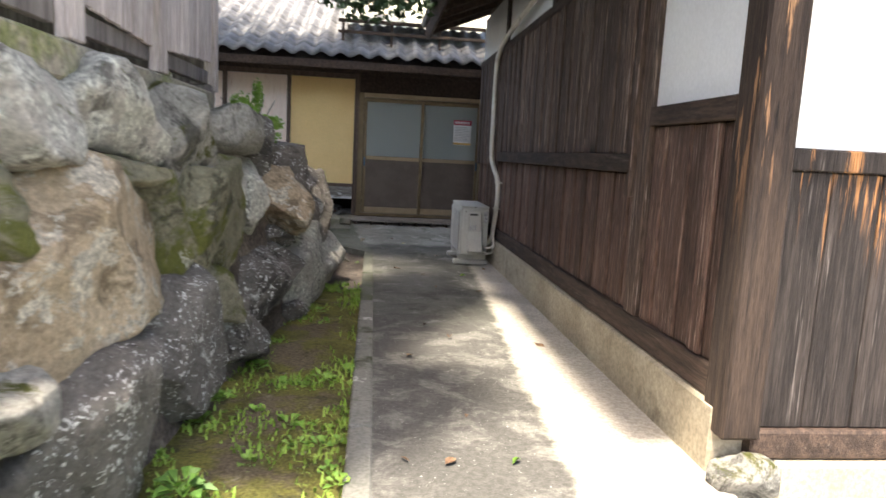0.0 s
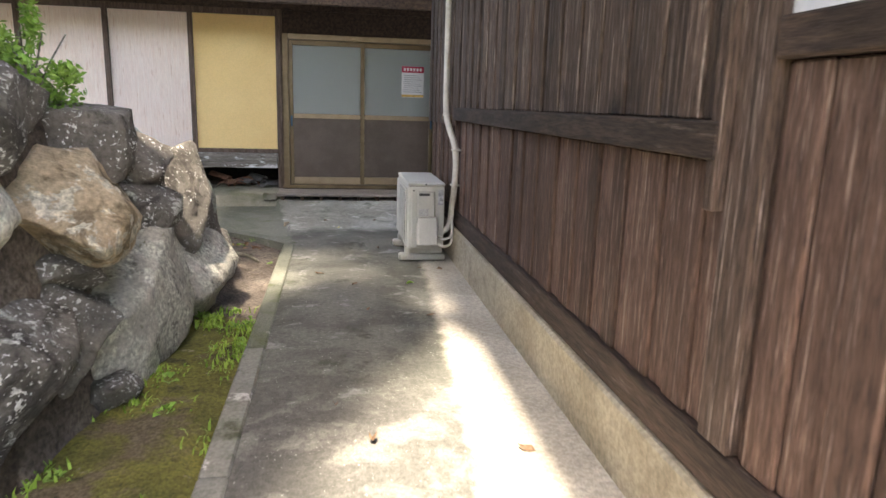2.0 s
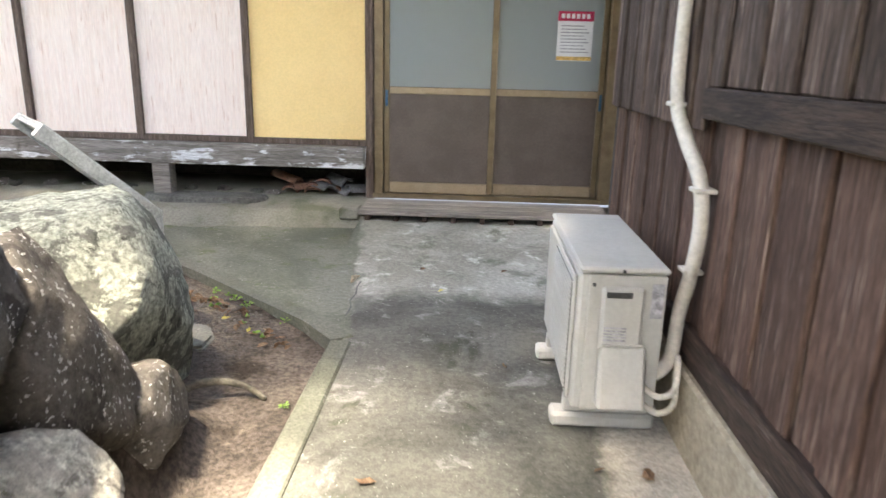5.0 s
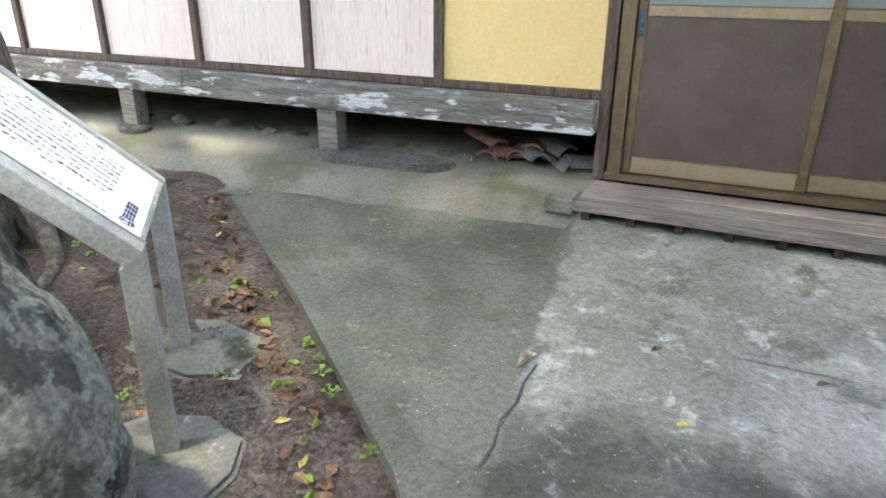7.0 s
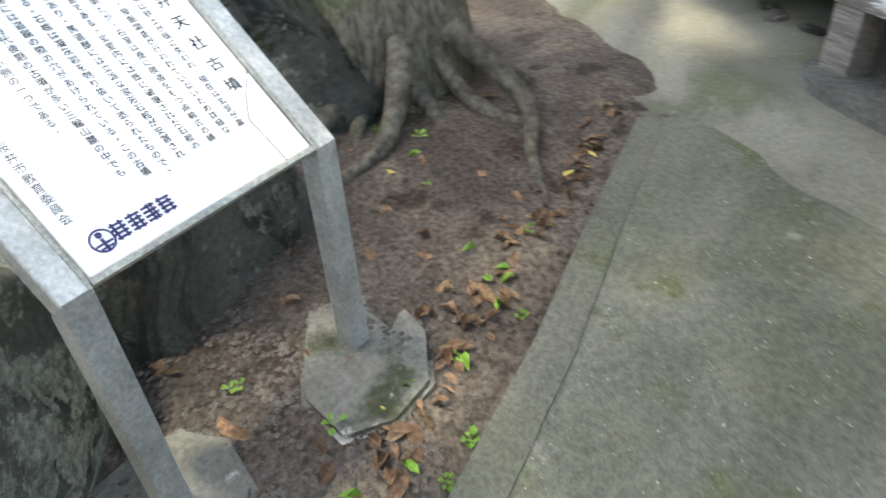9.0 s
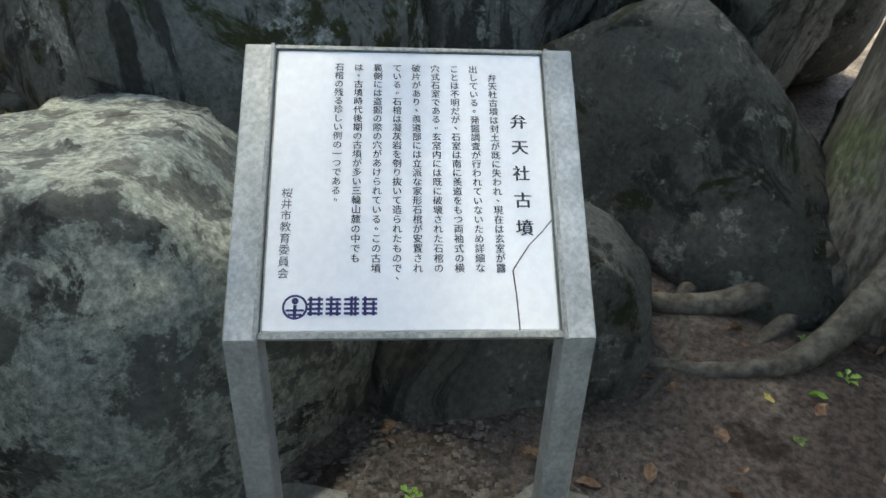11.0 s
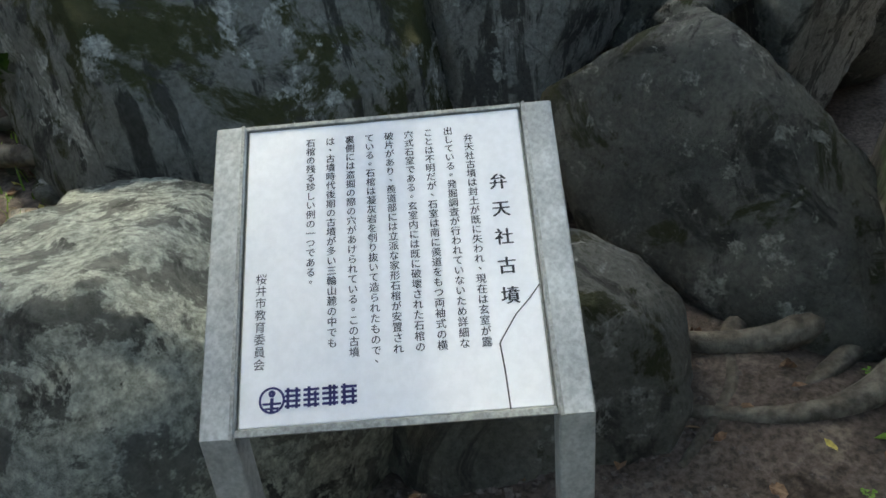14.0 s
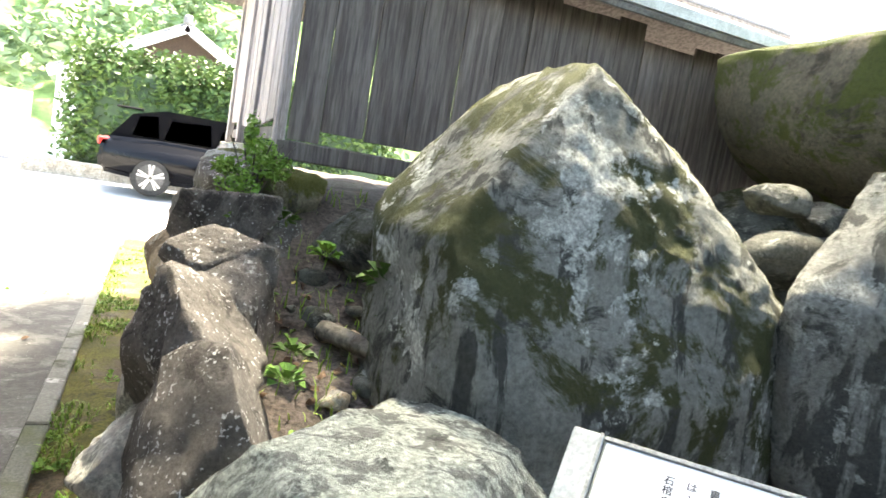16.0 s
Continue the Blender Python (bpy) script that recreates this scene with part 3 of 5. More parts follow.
KERB_LINE = [(-2.96, -0.84), (-2.31, -1.36), (-1.84, -1.72), (-1.46, -2.05), (-0.97, -2.47), (-0.80, -2.68)]
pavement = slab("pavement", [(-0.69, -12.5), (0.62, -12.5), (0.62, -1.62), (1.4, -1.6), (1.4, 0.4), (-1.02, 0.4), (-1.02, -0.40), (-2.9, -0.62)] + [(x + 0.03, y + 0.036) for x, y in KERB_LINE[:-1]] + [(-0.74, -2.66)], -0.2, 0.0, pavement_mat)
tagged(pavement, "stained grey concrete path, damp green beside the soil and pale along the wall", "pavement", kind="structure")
kerb = thing("kerb", (0, 0, 0), "low worn concrete kerb edging the path", "kerb", kind="structure")
for i in range(8):
    ya, yb = -12.5 + i * 1.2, -12.5 + (i + 1) * 1.2 - 0.012
    block("kerb_stone", -0.795, -0.694, ya, yb, -0.2, 0.012 + 0.003 * (i % 3), kerb_mat if yb < -4.5 else concrete_wet, kerb, 0.008)
block("kerb_stone", -0.795, -0.694, -2.90, -2.69, -0.2, 0.010, concrete_wet, kerb, 0.008)
for (xa, ya), (xb, yb) in zip(KERB_LINE, KERB_LINE[1:]):
    last = yb < -2.6
    end_in = (-0.694, -2.63) if last else (xb + 0.072, yb + 0.087)
    slab("kerb_stone", [(xa, ya), (xb, yb), end_in, (xa + 0.072, ya + 0.087)], -0.2, 0.005, concrete_wet, kerb)


def apron_h(x, y):
    edge = -0.60 + 0.10 * smooth01(-3.0, -1.0, x) + 0.03 * n2(x, 0.3, 3.0)
    return -0.01 + 0.125 * smooth01(edge - 0.03, edge + 0.18, y) + 0.05 * smooth01(-0.25, 0.1, y) + 0.012 * n2(x, y, 2.5) - 0.05 * smooth01(-3.2, -6, x)


apron = grid_mesh("apron", -9.0, -0.985, 130, -0.80, 1.2, 44, apron_h, apron_mat, lambda x, y: x > -3.05 or y > -0.75)
tagged(apron, "sloping cement apron along the house", "pavement", kind="structure")
yard_edge = grid_mesh("yard_edge", -1.02, 1.4, 30, -1.45, 0.3, 30, lambda x, y: 0.003 + 0.074 * smooth01(-1.40, -0.52, y) + 0.004 * n2(x, y, 4), pavement_mat)
tagged(yard_edge, "pale concrete rising gently to the door step", "pavement", kind="structure")
stone_top = [(-2.40 + 0.52 * (1 + 0.08 * math.sin(3 * a)) * math.cos(a), -0.12 + 0.17 * (1 + 0.10 * math.sin(2 * a + 1)) * math.sin(a)) for a in [k * math.pi / 10 for k in range(20)]]
stepping = slab("stepping_stone", stone_top, 0.0, 0.162, surf("dark_slate", (0.085, 0.085, 0.078), (0.13, 0.13, 0.12), 4, 0.8, 0.4, 40, layers=(((0.20, 0.20, 0.18), 5, 0.58, 0.7),)), None, 0.012)
tagged(stepping, "dark flat stepping stone set in the cement", "stepping stone")

# ---- the house ----
house = thing("house_front", (0, 0, 0), "old wooden house front with boarded panels", "house", kind="structure")
for i in range(8):
    xr = -2.03 - 0.94 * (i - 1)
    if i == 0:
        block("panel", -2.003, -1.045, 0.02, 0.05, 0.64, 2.22, panel_yellow, house, 0.002, "ochre yellow painted panel")
        continue
    block("panel", xr - 0.905, xr - 0.025, 0.02, 0.05, 0.645, 2.22, panel_white, house, 0.002, "pale limed plywood panel" if i == 1 else "")
for i in range(9):
    xs = -2.03 - 0.94 * (i - 1) + 0.005 if i else -1.005
    wdt = 0.028 if i else 0.04
    block("stile", xs - wdt, xs + wdt, -0.015 if i else -0.03, 0.06, 0.60 if i else 0.16, 2.30, wood_trim, house)
block("bottom_rail", -9.5, -1.045, -0.01, 0.06, 0.595, 0.642, wood_trim, house)
block("top_rail", -9.5, -1.045, -0.01, 0.06, 2.222, 2.29, wood_trim, house)
block("lintel", -9.5, 1.1, -0.02, 0.10, 2.292, 2.42, wood_beam, house)
block("upper_wall", -9.5, 2.6, 0.105, 0.2, 2.30, 2.72, wood_beam, house)
# wall and floor coloured almost black in place of shade
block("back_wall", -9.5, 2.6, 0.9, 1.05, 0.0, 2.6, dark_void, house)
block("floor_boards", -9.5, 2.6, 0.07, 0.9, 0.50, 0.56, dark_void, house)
block("door_head", -1.0, 1.02, -0.02, 0.10, 2.03, 2.29, wood_beam, house)
block("side_wall", 1.03, 2.6, 0.0, 0.1, 0.0, 2.29, wood_dark, house)
block("house_end", -9.6, -9.5, 0.0, 1.05, 0.0, 2.6, wood_dark, house)
block("house_end", 2.5, 2.6, 0.1, 1.05, 0.0, 2.6, wood_dark, house)
veranda = thing("veranda_sill", (0, 0, 0), "weathered veranda edge beam with flaking white paint on short posts", "veranda")
block("beam", -9.4, -1.045, -0.14, -0.012, 0.42, 0.594, wood_sill, veranda, 0.006)
for i, xp in enumerate((-2.76, -4.55, -6.35, -8.15)):
    block("support_post", xp - 0.075, xp + 0.075, -0.13, -0.01, 0.15, 0.418, wood_deck, veranda, 0.006)
for xp in (-2.76, -4.55, -6.35, -8.15):
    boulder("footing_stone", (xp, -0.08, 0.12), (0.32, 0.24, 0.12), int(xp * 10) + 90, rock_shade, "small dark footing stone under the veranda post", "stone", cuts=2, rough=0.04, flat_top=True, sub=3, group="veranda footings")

# heap of broken tiles under the floor
rnd = random.Random(11)


def tile_shard(mat, at, rot, length):
    bm = bmesh.new()
    n = 8
    ra, rb = 0.085, 0.070
    rows = []
    for s in (0, length):
        for r in (ra, rb):
            rows.append([bm.verts.new((s, r * math.sin(a), r * math.cos(a) - 0.07)) for a in [(-1.1 + 2.2 * k / n) for k in range(n + 1)]])
    o0, i0, o1, i1 = rows
    for k in range(n):
        bm.faces.new((o0[k], o0[k + 1], o1[k + 1], o1[k]))
        bm.faces.new((i0[k + 1], i0[k], i1[k], i1[k + 1]))
        bm.faces.new((o0[k + 1], o0[k], i0[k], i0[k + 1]))
        bm.faces.new((o1[k], o1[k + 1], i1[k + 1], i1[k]))
    for k in (0, n):
        bm.faces.new((o0[k], o1[k], i1[k], i0[k]))
    bmesh.ops.recalc_face_normals(bm, faces=bm.faces)
    ob = part("roof_tile", bm, mat, None, "", False)
    ob.matrix_basis = pose(*at, *rot)
    return tagged(ob, "broken curved clay tile in a heap under the veranda", "roof tile", "tile heap")


for i in range(11):
    red = i < 7
    tile_shard(tile_red if red else tile_mat, (-1.72 + i * 0.055 + rnd.uniform(-.05, .05), 0.07 + rnd.uniform(-.06, .07), 0.205 + 0.035 * (i % 3)), (rnd.uniform(-12, 12), rnd.uniform(-14, 10), rnd.uniform(20, 160)), rnd.uniform(0.16, 0.26))
for i in range(12):
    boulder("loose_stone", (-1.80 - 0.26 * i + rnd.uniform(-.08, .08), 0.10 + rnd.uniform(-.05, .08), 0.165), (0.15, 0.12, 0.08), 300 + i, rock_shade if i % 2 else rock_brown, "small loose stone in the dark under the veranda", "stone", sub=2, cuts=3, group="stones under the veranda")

# sliding door
door = thing("door_1", (0, 0, 0), "bronze aluminium sliding door with frosted glass above brown panels", "door", kind="structure")
block("door_frame", -0.985, -0.90, -0.03, 0.10, 0.17, 2.028, bronze, door)
block("door_frame", 0.90, 1.0, -0.03, 0.10, 0.17, 2.028, bronze, door)
block("door_frame", -0.898, 0.898, -0.035, 0.10, 1.965, 2.028, bronze_light, door, label="pale metal head rail")
block("door_sill", -0.985, 1.0, -0.04, 0.10, 0.165, 0.205, bronze, door)
for s, (xa, xb, yo) in enumerate(((-0.895, 0.02, 0.0), (-0.02, 0.895, 0.035))):
    leaf = new("door_leaf")
    leaf.parent = door
    block("stile", xa, xa + 0.045, yo, yo + 0.03, 0.21, 1.96, bronze, leaf)
    block("stile", xb - 0.045, xb, yo, yo + 0.03, 0.21, 1.96, bronze, leaf)
    block("rail", xa + 0.047, xb - 0.047, yo, yo + 0.03, 1.03, 1.085, bronze_light, leaf, label="pale middle rail")
    block("rail", xa + 0.047, xb - 0.047, yo, yo + 0.03, 0.21, 0.30, bronze_light, leaf, label="pale bottom rail")
    block("rail", xa + 0.047, xb - 0.047, yo, yo + 0.03, 1.90, 1.96, bronze, leaf)
    block("panel", xa + 0.047, xb - 0.047, yo + 0.010, yo + 0.022, 0.302, 1.028, door_brown, leaf, 0.0)
    block("pane", xa + 0.047, xb - 0.047, yo + 0.012, yo + 0.020, 1.087, 1.898, frosted, leaf, 0.0, "frosted glass pane")
    block("handle", (xa + 0.012) if s == 0 else (xb - 0.034), (xa + 0.034) if s == 0 else (xb - 0.012), yo - 0.012, yo - 0.001, 0.93, 1.06, blue_catch, leaf, 0.003, "blue plastic door catch")
notice = thing("notice", (0.63, 0.02, 1.5), "white printed notice with a crimson heading on the glass", "notice")
block("sheet", 0.49, 0.77, 0.0405, 0.0435, 1.32, 1.70, paper, notice, 0.0)
block("heading", 0.49, 0.77, 0.038, 0.040, 1.625, 1.70, red_ink, notice, 0.0, "crimson heading band")
block("footer", 0.49, 0.77, 0.038, 0.040, 1.325, 1.355, gold_ink, notice, 0.0, "ochre footer band")
for k in range(9):
    block("text_line", 0.515, 0.74 - 0.02 * (k % 3), 0.038, 0.040, 1.385 + k * 0.025, 1.393 + k * 0.025, grey_ink, notice, 0.0)
for k in range(6):
    block("heading_mark", 0.515 + k * 0.04, 0.54 + k * 0.04, 0.036, 0.0378, 1.645, 1.68, paper, notice, 0.0)

step = thing("door_step", (0, 0, 0), "low slatted wooden step before the sliding door", "step")
for k in range(3):
    block("plank", -1.03, 0.93, -0.535 + k * 0.165, -0.535 + k * 0.165 + 0.155, 0.125, 0.158, wood_deck, step, 0.005)
for k in range(9):
    block("bearer", -0.98 + k * 0.225, -0.94 + k * 0.225, -0.515, -0.06, 0.070, 0.1245, wood_beam, step, 0.004)
corner_block = block("stone_block", -1.20, -1.04, -0.44, -0.26, 0.06, 0.150, apron_mat, None, 0.012)
tagged(corner_block, "small cement block beside the step", "stone")
down_pipe = tube("downpipe", [(0.97, -0.36, 0.0), (0.97, -0.36, 1.2), (0.97, -0.36, 2.4)], 0.038, ac_dark, sides=12)
tagged(down_pipe, "black rain downpipe beside the door", "downpipe")

# house roof
roof = thing("house_roof", (0, 0, 0), "grey tiled roof of the house with a wavy eave", "roof", kind="structure")
R0, R1 = Vector((0, -0.82, 2.44)), Vector((0, 3.6, 4.45))
slope = math.degrees(math.atan2(R1.z - R0.z, R1.y - R0.y))
block("eave_board", -9.6, 2.6, -0.80, -0.74, 2.27, 2.37, wood_beam, roof)
bm = bmesh.new()
box(bm, -9.6, 2.6, 0, 4.9, -0.10, -0.055, 0, Matrix.Translation((0, -0.78, 2.43)) @ pose(0, 0, 0, slope))
part("roof_deck", bm, wood_beam, roof)
for k in range(26):
    bm = bmesh.new()
    box(bm, -0.03, 0.03, 0, 1.0, -0.17, -0.102, 0, Matrix.Translation((-9.4 + k * 0.45, -0.76, 2.43)) @ pose(0, 0, 0, slope))
    part("rafter", bm, wood_beam, roof)
bm = bmesh.new()
TW, TL, nseg = 0.262, 0.26, 10
rows = []
for yy, lift in ((0, 0.0), (TL * 1.12, -0.012)):
    for th in (0, -0.022):
        rows.append([bm.verts.new((TW * k / nseg, yy, lift + th + 0.030 * math.sin(2 * math.pi * (k / nseg) + 0.5) + 0.02)) for k in range(nseg + 1)])
t0, b0, t1, b1 = rows
for k in range(nseg):
    bm.faces.new((t0[k], t0[k + 1], t1[k + 1], t1[k]))
    bm.faces.new((b0[k], b0[k + 1], t0[k + 1], t0[k]))
bmesh.ops.recalc_face_normals(bm, faces=bm.faces)
tile_me = bpy.data.meshes.new("tile")
bm.to_mesh(tile_me)
bm.free()
tile_me.materials.append(tile_mat)
tile_me.polygons.foreach_set("use_smooth", [True] * len(tile_me.polygons))
up_roof = Matrix.Translation(R0) @ pose(0, 0, 0, slope)
for j in range(15):
    for i in range(20):
        ob = new("tile", tile_me)
        ob.parent = roof
        ob.matrix_basis = up_roof @ pose(-4.42 + i * TW, j * TL, 0.012 * 1.0, 2.6)
far_bm = bmesh.new()
for j in range(15):
    for i in list(range(-20, 0)) + list(range(20, 27)):
        m = up_roof @ pose(-4.42 + i * TW, j * TL, 0.012, 2.6)
        vs = [[far_bm.verts.new(m @ Vector((TW * k / 6, yy, 0.030 * math.sin(2 * math.pi * (k / 6) + 0.5) + 0.02 + (0 if yy == 0 else -0.012)))) for k in range(7)] for yy in (0, TL * 1.1)]
        for k in range(6):
            far_bm.faces.new((vs[0][k], vs[0][k + 1], vs[1][k + 1], vs[1][k]))
tagged(part("far_tiles", far_bm, tile_mat, roof), kind="stuff")

# sheet canopy above the roof
canopy = thing("sheet_canopy", (0, 0, 0), "corrugated sheet canopy on dark bars above the tiled roof", "canopy")
bm = bmesh.new()
nx = 60
pa = [bm.verts.new((-1.25 + 2.4 * i / nx, -0.28, 2.98 + 0.02 * math.sin(i * 1.6))) for i in range(nx + 1)]
pb = [bm.verts.new((-1.25 + 2.4 * i / nx, 2.0, 4.15 + 0.02 * math.sin(i * 1.6))) for i in range(nx + 1)]
for i in range(nx):
    bm.faces.new((pa[i], pa[i + 1], pb[i + 1], pb[i]))
part("sheet", bm, surf("pale_corrugated_sheet", (0.45, 0.43, 0.33), (0.55, 0.53, 0.43), 3, 0.6, 0.1, 40), canopy)
for k in range(4):
    block("bar", -1.25 + 0.70 * k, -1.21 + 0.70 * k, -0.37, -0.33, 2.66, 3.02, wood_beam, canopy)
block("bar", -1.3, 1.2, -0.41, -0.375, 2.82, 2.86, wood_beam, canopy)
block("bar", -1.3, 1.2, -0.41, -0.375, 2.97, 3.02, wood_beam, canopy)

# ---- the dark boarded storehouse ----
store = thing("storehouse", (0, 0, 0), "dark boarded storehouse wall with white plaster panels", "storehouse", kind="structure")
X0 = 0.63
block("wall_core", X0 + 0.035, X0 + 0.16, -8.0, -1.82, 0.1, 3.0, wood_dark, store)
block("wall_core", X0 + 0.162, 4.0, -1.93, -1.83, 0.1, 3.0, wood_dark, store)
block("foundation", X0 - 0.035, X0 + 0.15, -8.10, -1.80, -0.2, 0.27, foundation_mat, store, 0.012)
block("sill_beam", X0 - 0.015, X0 + 0.12, -8.09, -1.80, 0.273, 0.40, wood_beam, store, 0.006)
brd = random.Random(3)


def boards(y0, y1, z0, z1, mat, x, wid=0.155):
    y = y0
    k = 0
    while y < y1 - 0.02:
        w = min(wid * brd.uniform(0.85, 1.2), y1 - y)
        o = x + (0.0 if k % 2 else 0.011) + brd.uniform(-0.003, 0.003)
        block("board", o, o + 0.022, y + 0.002, y + w - 0.002, z0 - brd.uniform(0, 0.004), z1, mat, store, 0.006)
        y += w
        k += 1


boards(-7.08, -1.80, 0.405, 1.12, wood_lower, X0, 0.125)
boards(-8.0, -7.22, 0.405, 1.355, wood_lower, X0, 0.125)
boards(-7.08, -3.36, 1.225, 2.26, wood_dark, X0 - 0.045, 0.115)
boards(-3.35, -1.86, 1.085, 2.26, wood_dark, X0 - 0.055, 0.115)
block("mid_rail", X0 - 0.055, X0 + 0.03, -7.08, -3.36, 1.125, 1.222, wood_beam, store, 0.006)
block("post", X0 - 0.02, X0 + 0.12, -7.22, -7.085, 0.405, 2.26, wood_dark, store, 0.006)
block("post", X0 - 0.05, X0 + 0.02, -7.083, -7.04, 1.0, 2.26, wood_dark, store, 0.004)
block("upper_beam", X0 - 0.05, X0 + 0.05, -8.0, -1.84, 2.262, 2.33, wood_beam, store, 0.006)
block("plaster_band", X0 - 0.01, X0 + 0.03, -8.0, -1.82, 2.333, 2.86, plaster, store, 0.0, "white plaster band under the eave")
for yp in (-3.4, -5.25, -7.15):
    block("band_post", X0 - 0.04, X0 + 0.03, yp - 0.05, yp + 0.05, 2.333, 2.86, wood_beam, store)
block("plaster_panel", X0 + 0.005, X0 + 0.034, -8.0, -7.223, 1.452, 2.258, plaster, store, 0.0, "white plaster panel")
block("plaster_rail", X0 - 0.025, X0 + 0.034, -8.01, -7.223, 1.358, 1.449, wood_beam, store, 0.006)
block("corner_post", X0 - 0.03, X0 + 0.13, -8.17, -8.012, 0.16, 2.86, wood_post, store, 0.012, "weathered corner post with pale torn grain")
# flat dark plate in place of the shade inside a slot
block("vent_slot", X0 - 0.05, X0 - 0.047, -3.20, -3.12, 1.57, 1.86, ac_dark, store, 0.0)
# face toward the road
block("front_core", X0 + 0.132, 5.0, -8.09, -8.0, 0.1, 2.9, wood_dark, store)
x = X0 + 0.135
while x < 4.6:
    w = 0.19 * brd.uniform(0.85, 1.15)
    block("front_board", x + 0.002, x + w - 0.002, -8.128 - brd.uniform(0, 0.006), -8.092, 0.20, 1.175, wood_burn, store, 0.004, "charred board with orange worn streaks" if x < X0 + 0.2 else "")
    x += w
block("front_rail", X0 + 0.132, 5.0, -8.15, -8.092, 1.178, 1.258, wood_burn, store, 0.006)
block("front_plaster", X0 + 0.132, 5.0, -8.115, -8.092, 1.26, 2.86, plaster, store, 0.0, "white plaster wall")
block("front_sill", X0 + 0.10, 5.0, -8.16, -8.092, 0.08, 0.197, wood_beam, store, 0.01)
block("front_footing", X0 + 0.2, 5.0, -8.2, -8.0, -0.2, 0.077, foundation_mat, store, 0.01)
block("store_end", 4.9, 5.0, -8.0, -1.8, 0.1, 3.0, wood_dark, store)
boulder("corner_stone", (X0 + 0.06, -8.19, 0.03), (0.26, 0.24, 0.22), 21, rock_grey, "rough grey footing stone under the corner post", "stone", cuts=4, sub=3)
# eave
eave = thing("storehouse_roof", (0, 0, 0), "dark underside of the storehouse eave with a tiled roof", "roof", kind="structure")
em = Matrix.Translation((-0.09, 0, 2.64)) @ pose(0, 0, 0, 0, -22)
for k in range(15):
    bm = bmesh.new()
    box(bm, 0.02, 1.2, -8.6 + k * 0.49, -8.54 + k * 0.49, -0.0, 0.07, 0, em)
    part("rafter", bm, wood_beam, eave)
bm = bmesh.new()
box(bm, 0, 6.0, -8.75, -1.62, 0.072, 0.12, 0, em)
part("roof_deck", bm, wood_beam, eave)
bm = bmesh.new()
box(bm, -0.03, 6.0, -8.78, -1.58, 0.122, 0.20, 0.01, em)
part("roof_covering", bm, tile_mat, eave)
bm = bmesh.new()
box(bm, -0.02, 0.02, -8.75, -1.6, -0.03, 0.07, 0.004, em)
part("fascia", bm, wood_beam, eave)

# ---- outdoor unit of the air conditioner ----
ac = thing("air_conditioner_unit", (0.36, -3.05, 0.0), "ivory outdoor air conditioner unit standing on plastic feet", "air conditioner")
AX0, AX1, AY0, AY1, AZ0, AZ1 = 0.218, 0.508, -3.462, -2.634, 0.118, 0.642
block("body", AX0, AX1, AY0 + 0.012, AY1, AZ0, AZ1 - 0.024, ac_white, ac, 0.010)
block("lid", AX0 - 0.004, AX1 + 0.004, AY0 - 0.002, AY1 + 0.004, AZ1 - 0.022, AZ1, ac_white, ac, 0.008)
block("end_panel", AX0 + 0.03, AX1 - 0.004, AY0, AY0 + 0.0115, AZ0 + 0.004, AZ1 - 0.026, ac_white, ac, 0.003)
block("valve_cover", AX0 + 0.07, AX1 - 0.075, AY0 - 0.022, AY0 - 0.0005, AZ0 + 0.03, AZ1 - 0.06, ac_white, ac, 0.012)
bm = bmesh.new()
box(bm, -0.075, 0.085, -0.065, 0, -0.13, 0.09, 0.012)
for v in bm.verts:
    if v.co.z > 0.0 and v.co.y < -0.02:
        v.co.y += 0.055
hood = part("pipe_hood", bm, ac_white, ac)
hood.location = (0.365 - 0.36, AY0 - 0.022 + 3.05, 0.29)
# thin dark plate stands for the shade in a hand grip
block("grip_recess", AX0 + 0.085, AX1 - 0.12, AY0 - 0.0245, AY0 - 0.0222, AZ1 - 0.098, AZ1 - 0.078, ac_dark, ac, 0.0)
for k in range(5):
    block("label_bar", AX0 + 0.085, AX1 - 0.13, AY0 - 0.0235, AY0 - 0.0222, 0.435 - k * 0.011, 0.441 - k * 0.011, grey_ink, ac, 0.0)
block("rating_plate", AX1 - 0.052, AX1 - 0.012, AY0 - 0.003, AY0 - 0.0005, 0.47, 0.59, grey_ink, ac, 0.0, "small blue-grey rating plate")
block("grille_frame", AX0 - 0.014, AX0 - 0.001, AY0 + 0.05, AY1 - 0.03, AZ0 + 0.02, AZ1 - 0.045, ac_white, ac, 0.006)
# dark sheet behind the slats stands for the shaded depth of the grille
block("grille_recess", AX0 - 0.0165, AX0 - 0.0145, AY0 + 0.07, AY1 - 0.30, AZ0 + 0.045, AZ1 - 0.07, ac_dark, ac, 0.0)
for k in range(22):
    z = AZ0 + 0.052 + k * 0.0186
    block("slat", AX0 - 0.022, AX0 - 0.017, AY0 + 0.07, AY1 - 0.30, z, z + 0.010, ac_white, ac, 0.0)
for yy in (AY0 + 0.12, AY1 - 0.14):
    block("foot", AX0 - 0.055, AX1 + 0.03, yy - 0.045, yy + 0.045, 0.005, 0.06, ac_white, ac, 0.012)
    block("foot_rail", AX0 - 0.01, AX1 + 0.005, yy - 0.025, yy + 0.025, 0.062, 0.116, ac_white, ac, 0.004)
for px, pz in ((AX0 + 0.14, AZ1 - 0.011), (AX0 + 0.045, AZ1 - 0.06)):
    block("screw", px - 0.006, px + 0.006, AY0 - 0.006, AY0 - 0.0025, pz - 0.006, pz + 0.006, ac_dark, ac, 0.001)
